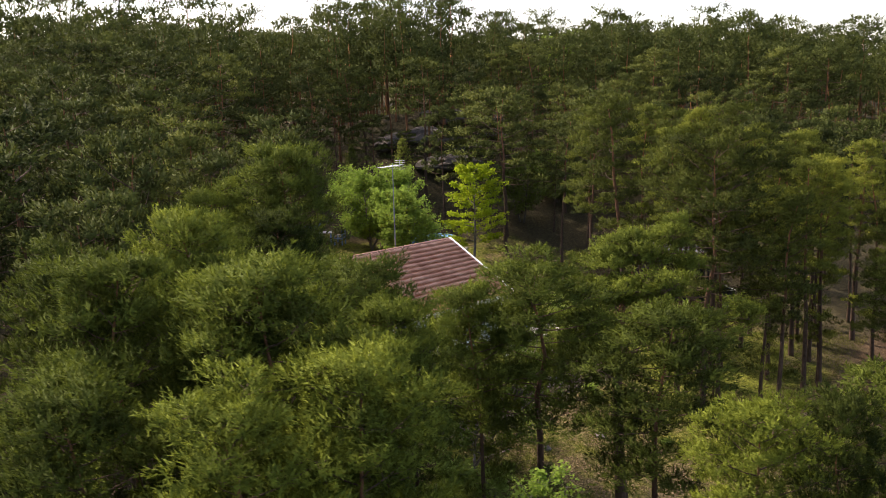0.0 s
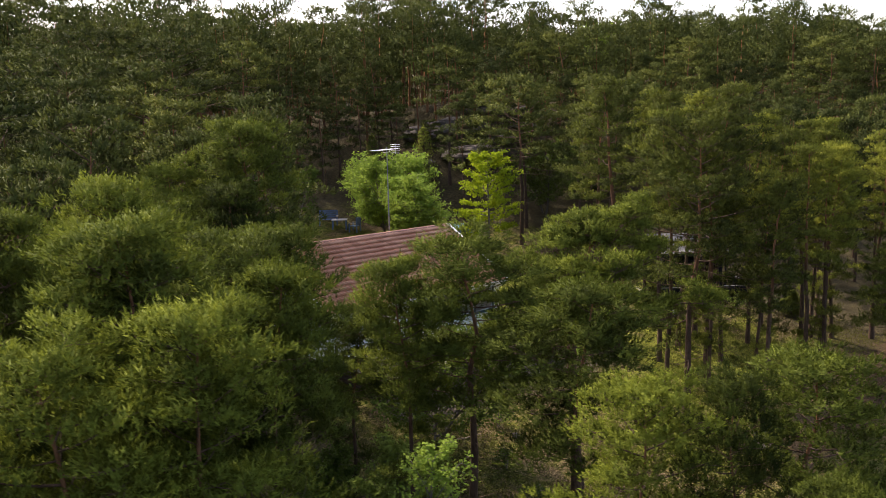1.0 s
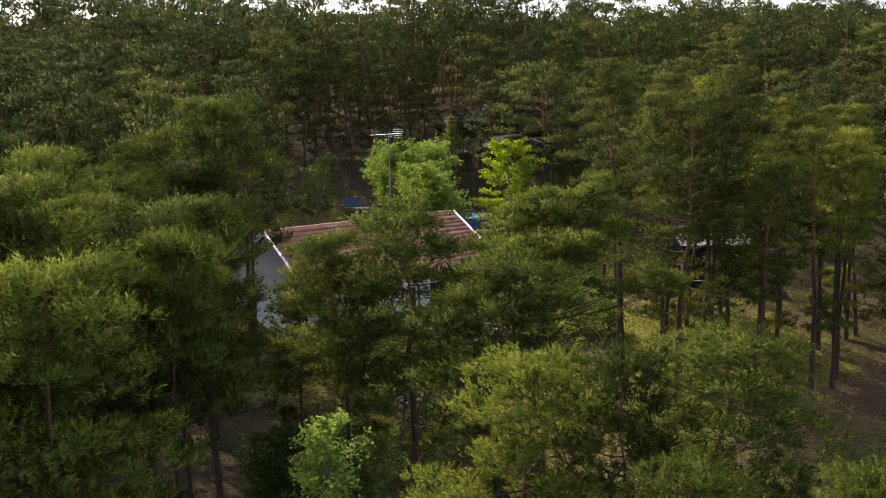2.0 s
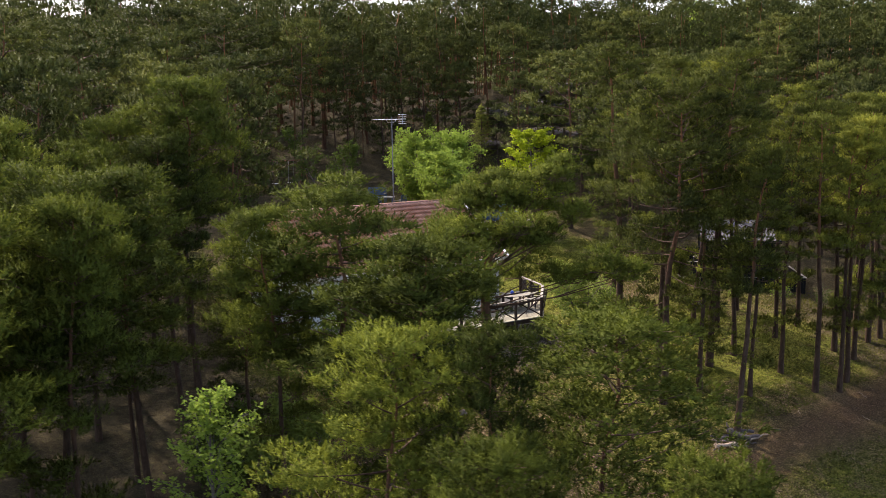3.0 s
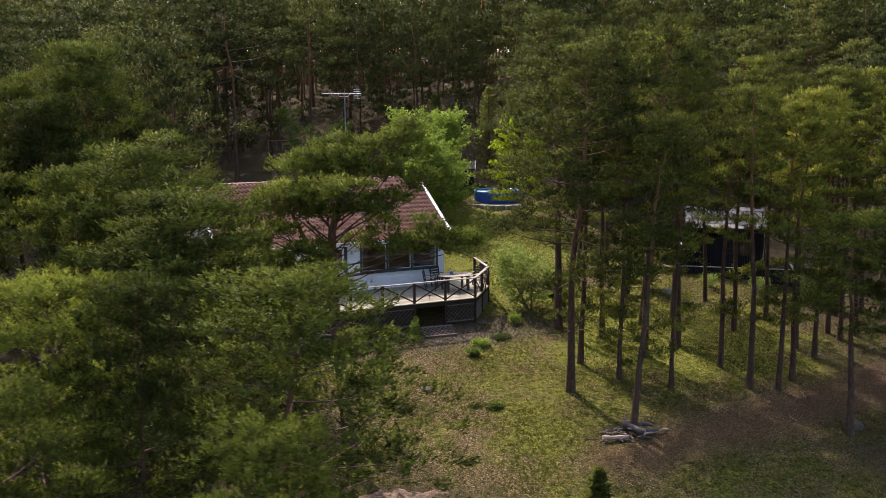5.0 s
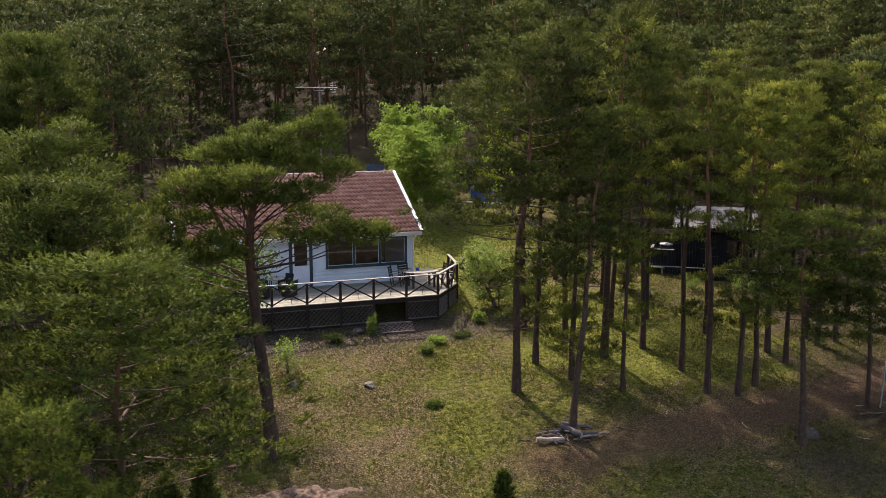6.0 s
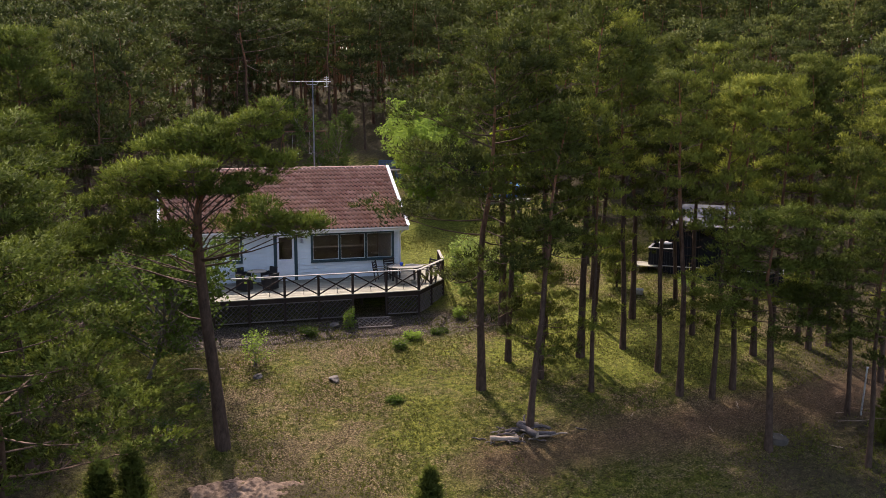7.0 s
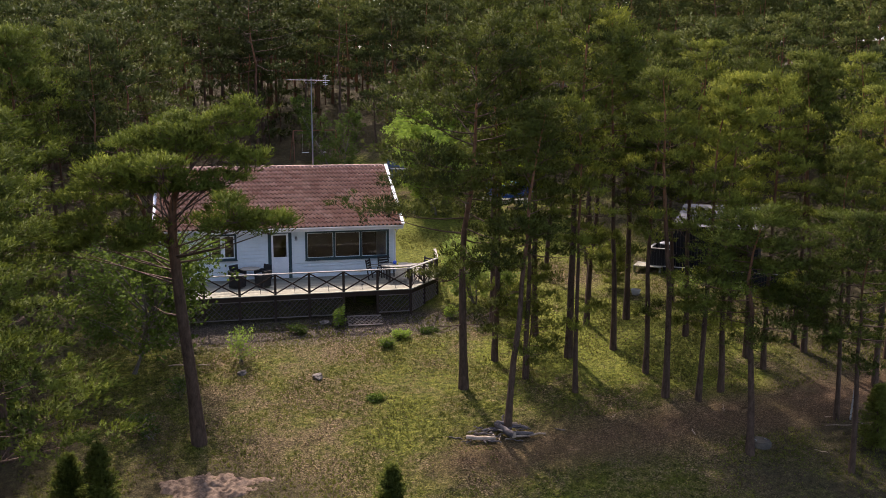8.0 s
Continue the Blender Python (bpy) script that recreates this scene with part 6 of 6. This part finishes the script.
conifer("juniper", -4.0, -19.4, 2.35, 0.62, 91, "dense dark green upright juniper on the lawn")
conifer("juniper", 12.2, -17.6, 2.3, 0.75, 92, "dark juniper in the shade of the pines")
conifer("juniper", -11.4, -17.0, 2.4, 0.6, 93, "dark upright juniper beneath the pines")
conifer("juniper", -12.3, -16.2, 1.8, 0.55, 94, "dark upright juniper beneath the pines")
conifer("juniper", 10.0, -2.2, 2.9, 0.95, 95, "dark young spruce-like juniper in the yard")
conifer("juniper", -1.0, -19.6, 0.9, 0.35, 96, "low pale juniper shoot on the lawn")
conifer("juniper", 17.2, -7.0, 1.6, 0.8, 97, "dark juniper among the pine trunks")
conifer("juniper", 12.2, 20.2, 6.5, 1.6, 98, "slim dark green conifer at the wood's edge")
conifer("juniper", 9.0, 22.5, 5.6, 1.4, 99, "slim dark green conifer at the wood's edge")


# ---- things on the lawn ----
def rough_rock(name, x, y, size, label, seed, sink=0.3, kind_mat="rock"):
    bm = bmesh.new()
    bmesh.ops.create_icosphere(bm, subdivisions=3, radius=1)
    for v in bm.verts:
        n = noise.noise(v.co * 1.3 + Vector((seed, 0, 0))) * 0.45 + noise.noise(v.co * 3.1 + Vector((0, seed, 0))) * 0.16
        v.co *= 1 + n
        v.co.x, v.co.y, v.co.z = v.co.x * size[0], v.co.y * size[1], v.co.z * size[2]
    ob = part(name, bm, M[kind_mat], None, label)
    ob.matrix_basis = pose(x, y, lz(x, y) + size[2] * (1 - 2 * sink) * 0.5, 0, 0, seed * 47)
    return tagged(ob, label, "rock", "rocks")


rough_rock("rock", -7.5, -8.35, (0.19, 0.14, 0.11), "small grey rock on the lawn", 1)
rough_rock("rock", -4.82, -9.15, (0.26, 0.18, 0.13), "small grey rock on the lawn", 2)
rough_rock("rock", -4.0, -4.2, (0.24, 0.2, 0.12), "grey stone below the deck", 3)
for k, (x, y, s) in enumerate(((22.0, 27.5, (2.6, 1.8, 0.90)), (26.0, 29.0, (2.2, 1.7, 0.75)), (18.8, 28.6, (1.8, 1.3, 0.65)), (28.5, 25.5, (1.6, 1.3, 0.50)), (24.0, 24.6, (1.8, 1.2, 0.45)), (20.6, 23.4, (2.6, 1.8, 0.70)), (16.4, 25.2, (1.3, 1.0, 0.40)), (30.5, 28.0, (2.0, 1.5, 0.65)))):
    rough_rock("boulder", x, y, s, "large grey lichen-covered boulder on the wooded slope", 10 + k, 0.35)


def wood_pile():
    rng = random.Random(12)
    base = lz(0.2, -14.6)
    group = "logs of the wood pile"

    def log(x, y, z, turn, tilt, length, r, mat, label):
        z = lz(x, y) + (z - lz(x, y)) * 0.72
        length, r = length * 0.8, r * 0.66
        ob = thing("log", (x, y, z), label, "log", group, turn)
        n = 7
        pts = [(length * (i / (n - 1) - 0.5), 0.03 * math.sin(2.1 * i + turn), length * (i / (n - 1) - 0.5) * math.tan(radians(tilt)) + 0.015 * math.sin(1.7 * i)) for i in range(n)]
        rad = [r * (1.06 - 0.2 * i / (n - 1) + 0.04 * math.sin(3 * i + turn)) for i in range(n)]
        part("body", Tubes().add(pts, rad, 9).mesh("body", M[mat]), None, ob)
        for e, s in ((0, -1), (n - 1, 1)):
            part("cut_end", Tubes().add([pts[e], (pts[e][0] + s * 0.004, pts[e][1], pts[e][2])], [rad[e], 0.002], 9).mesh("cut_end", M["log"]), None, ob, "pale sawn end")

    log(-0.25, -14.75, base + 0.12, -12, -2, 1.15, 0.11, "log", "pale barkless log lying before the wood pile")
    log(0.6, -14.55, base + 0.3, 118, 12, 1.0, 0.16, "log_bark", "thick dark bark-covered log across the wood pile")
    log(0.95, -14.3, base + 0.32, -28, -6, 1.3, 0.1, "log_bark", "dark log lying on the wood pile")
    log(1.1, -14.6, base + 0.12, -18, 0, 1.1, 0.09, "log_bark", "dark log at the bottom of the wood pile")
    log(0.4, -14.2, base + 0.12, 10, 0, 1.2, 0.1, "log_bark", "dark log at the bottom of the wood pile")
    log(0.9, -14.05, base + 0.15, 24, 0, 0.9, 0.09, "log", "grey weathered log at the back of the pile")
    log(1.35, -14.75, base + 0.07, 4, 0, 1.5, 0.05, "log", "long thin pale branch by the pile")
    log(0.75, -14.0, base + 0.25, 80, 40, 0.6, 0.06, "log_bark", "stick standing up from the wood pile")
    for k in range(34):
        a = rng.uniform(-40, 40) if k % 3 else rng.uniform(0, 180)
        x, y = 0.45 + rng.gauss(0, 0.75), -14.5 + rng.gauss(0, 0.28)
        log(x, y, lz(x, y) + 0.04 + max(0, 0.36 - 0.3 * abs(x - 0.55)) * rng.random(), a, rng.uniform(-8, 8), rng.uniform(0.3, 0.8), rng.uniform(0.018, 0.04), rng.choice(("log", "log_bark", "log_bark")), "broken stick beside the wood pile")
    for x, y, t, ln, r in ((13.4, -15.6, -22, 3.4, 0.035), (12.6, -16.0, -12, 2.4, 0.025), (14.4, -16.6, -28, 2.6, 0.04), (-9.4, -7.4, 172, 1.9, 0.04), (8.9, -13.9, 60, 0.9, 0.02), (4.7, -14.0, 50, 0.5, 0.018), (6.9, -15.4, 75, 0.6, 0.018), (10.4, -17.2, 130, 0.6, 0.02)):
        log(x, y, lz(x, y) + 0.05, t, 2, ln, r, "log", "fallen bleached branch on the ground")


wood_pile()


def well_cover():
    x, y = 8.72, -16.45
    ob = thing("well_cover", (x, y, lz(x, y)), "low round mossy concrete well cover on the ground", "well cover")
    part("ring", Tubes().add([(0, 0, -0.1), (0, 0, 0.09), (0, 0, 0.11)], [0.36, 0.36, 0.34], 26).mesh("ring", M["concrete"]), None, ob)
    bm = bmesh.new()
    bmesh.ops.create_cone(bm, cap_ends=True, segments=26, radius1=0.335, radius2=0.3, depth=0.07, matrix=Matrix.Translation((0, 0, 0.13)))
    part("lid", bm, M["concrete"], ob, "slightly domed concrete lid")
    for s in (-1, 1):
        part("grip", Tubes().add([(s * 0.18, -0.05, 0.16), (s * 0.18, -0.05, 0.19), (s * 0.18, 0.05, 0.19), (s * 0.18, 0.05, 0.16)], [0.01] * 4, 6).mesh("grip", M["mast"]), None, ob)


well_cover()
x, y = 12.75, -15.6
pole = thing("marker_pole", (x, y, lz(x, y)), "thin pale grey leaning pole beside a pine trunk", "pole")
part("tube", Tubes().add([(0, 0, -0.1), (0.1, 0.02, 0.9), (0.16, 0.04, 1.7)], [0.03, 0.03, 0.028], 8).mesh("tube", M["metal"]), None, pole)
part("cap", Tubes().add([(0.16, 0.04, 1.69), (0.163, 0.04, 1.73)], [0.045, 0.03], 8).mesh("cap", M["metal"]), None, pole)


def stump(x, y, h, r):
    ob = thing("tree_stump", (x, y, lz(x, y)), "short grey sawn tree stump on the slope", "stump", "stumps")
    part("trunk", Tubes().add([(0, 0, -0.1), (0, 0, 0.05), (0.01, 0, h)], [r * 1.4, r * 1.1, r], 10).mesh("trunk", M["log_bark"]), None, ob)
    bm = bmesh.new()
    bmesh.ops.create_circle(bm, cap_ends=True, segments=10, radius=r, matrix=Matrix.Translation((0.01, 0, h + 0.003)))
    part("cut_face", bm, M["log_bark"], ob)


stump(3.3, 2.6, 0.5, 0.14)


def sand_heap():
    """A low dug-over heap with pits and lumps."""
    n, m = 46, 90
    V, Q = [], []
    for i in range(n + 1):
        for j in range(m):
            r, a = i / n, 2 * math.pi * j / m
            edge = 1 + 0.18 * math.sin(3 * a + 1) + 0.1 * math.sin(7 * a) + 0.06 * math.sin(13 * a)
            x, y = -8.7 + 1.85 * r * edge * math.cos(a), -15.7 + 1.2 * r * edge * math.sin(a)
            lump = noise.noise(Vector((x * 2.2, y * 2.2, 0))) * 0.12 + noise.noise(Vector((x * 7, y * 7, 3))) * 0.13
            V.append((x, y, lz(x, y) + 0.17 * (1 - r ** 2) + 0.8 * lump - 0.05 - 0.12 * r ** 6))
    for i in range(n):
        for j in range(m):
            Q.append((i * m + j, i * m + (j + 1) % m, (i + 1) * m + (j + 1) % m, (i + 1) * m + j))
    ob = new("sand_mound", big_mesh("sand_mound", V, Q, M["sand"], True))
    tagged(ob, "low mound of dug pinkish sand on the lawn", "sand mound")


sand_heap()


# ---- grass, litter and twigs ----
def lawn_cover():
    rng = np.random.default_rng(77)
    n = 150000
    x, y = rng.uniform(-14, 19, n), rng.uniform(-22, 9, n)
    fade = np.sin(0.9 * x + 0.5 * np.sin(1.3 * y)) * np.sin(1.1 * y + 0.4) + rng.normal(0, 0.5, n)
    keep = (fade > -0.15) & ~((x > X0 - 0.3) & (x < 1.2) & (y > -3.9) & (y < 8.6)) & ~((np.hypot((x + 9.1) / 1.8, (y + 15.9) / 1.3) < 1)) & ~((np.abs(y - 0.12 * x + 15.6) < 1.3) & (x > 0)) & (np.hypot(x - 8.72, y + 16.45) > 0.5)
    x, y = x[keep], y[keep]
    c = np.stack([x, y, land(x, y) - 0.01], 1)
    v, f, _ = blades(rng, c, np.tile([0, 0, 1.0], (len(c), 1)), 2, 0.1, 0.05, 1.2)
    tagged(new("grass", big_mesh("grass", v, f, M["grass"])), "short uneven mossy grass on the sloping lawn", "grass", kind="stuff")
    n = 60000
    x, y = rng.uniform(-16, 20, n), rng.uniform(-22, 3, n)
    keep = (np.sin(0.8 * x + 2) * np.sin(0.7 * y + 1) + rng.normal(0, 0.6, n) > 0.0) & ~((x > X0 - 0.3) & (x < 1.2) & (y > -3.6))
    x, y = x[keep], y[keep]
    c = np.stack([x, y, land(x, y) + 0.012], 1)
    v, f = rhombs(rng, c, rng.normal(size=(len(c), 3)) * [1, 1, 0.15], 0.062, 0.5)
    tagged(new("leaf_litter", big_mesh("leaf_litter", v, f, M["litter"])), "dry leaves and twigs scattered over the ground", "litter", kind="stuff")


lawn_cover()

# ---- the roof's single tiles, last ----
for m in tile_spots:
    ob = new("tile", tile_me)
    ob.parent = roof
    ob.matrix_basis = m
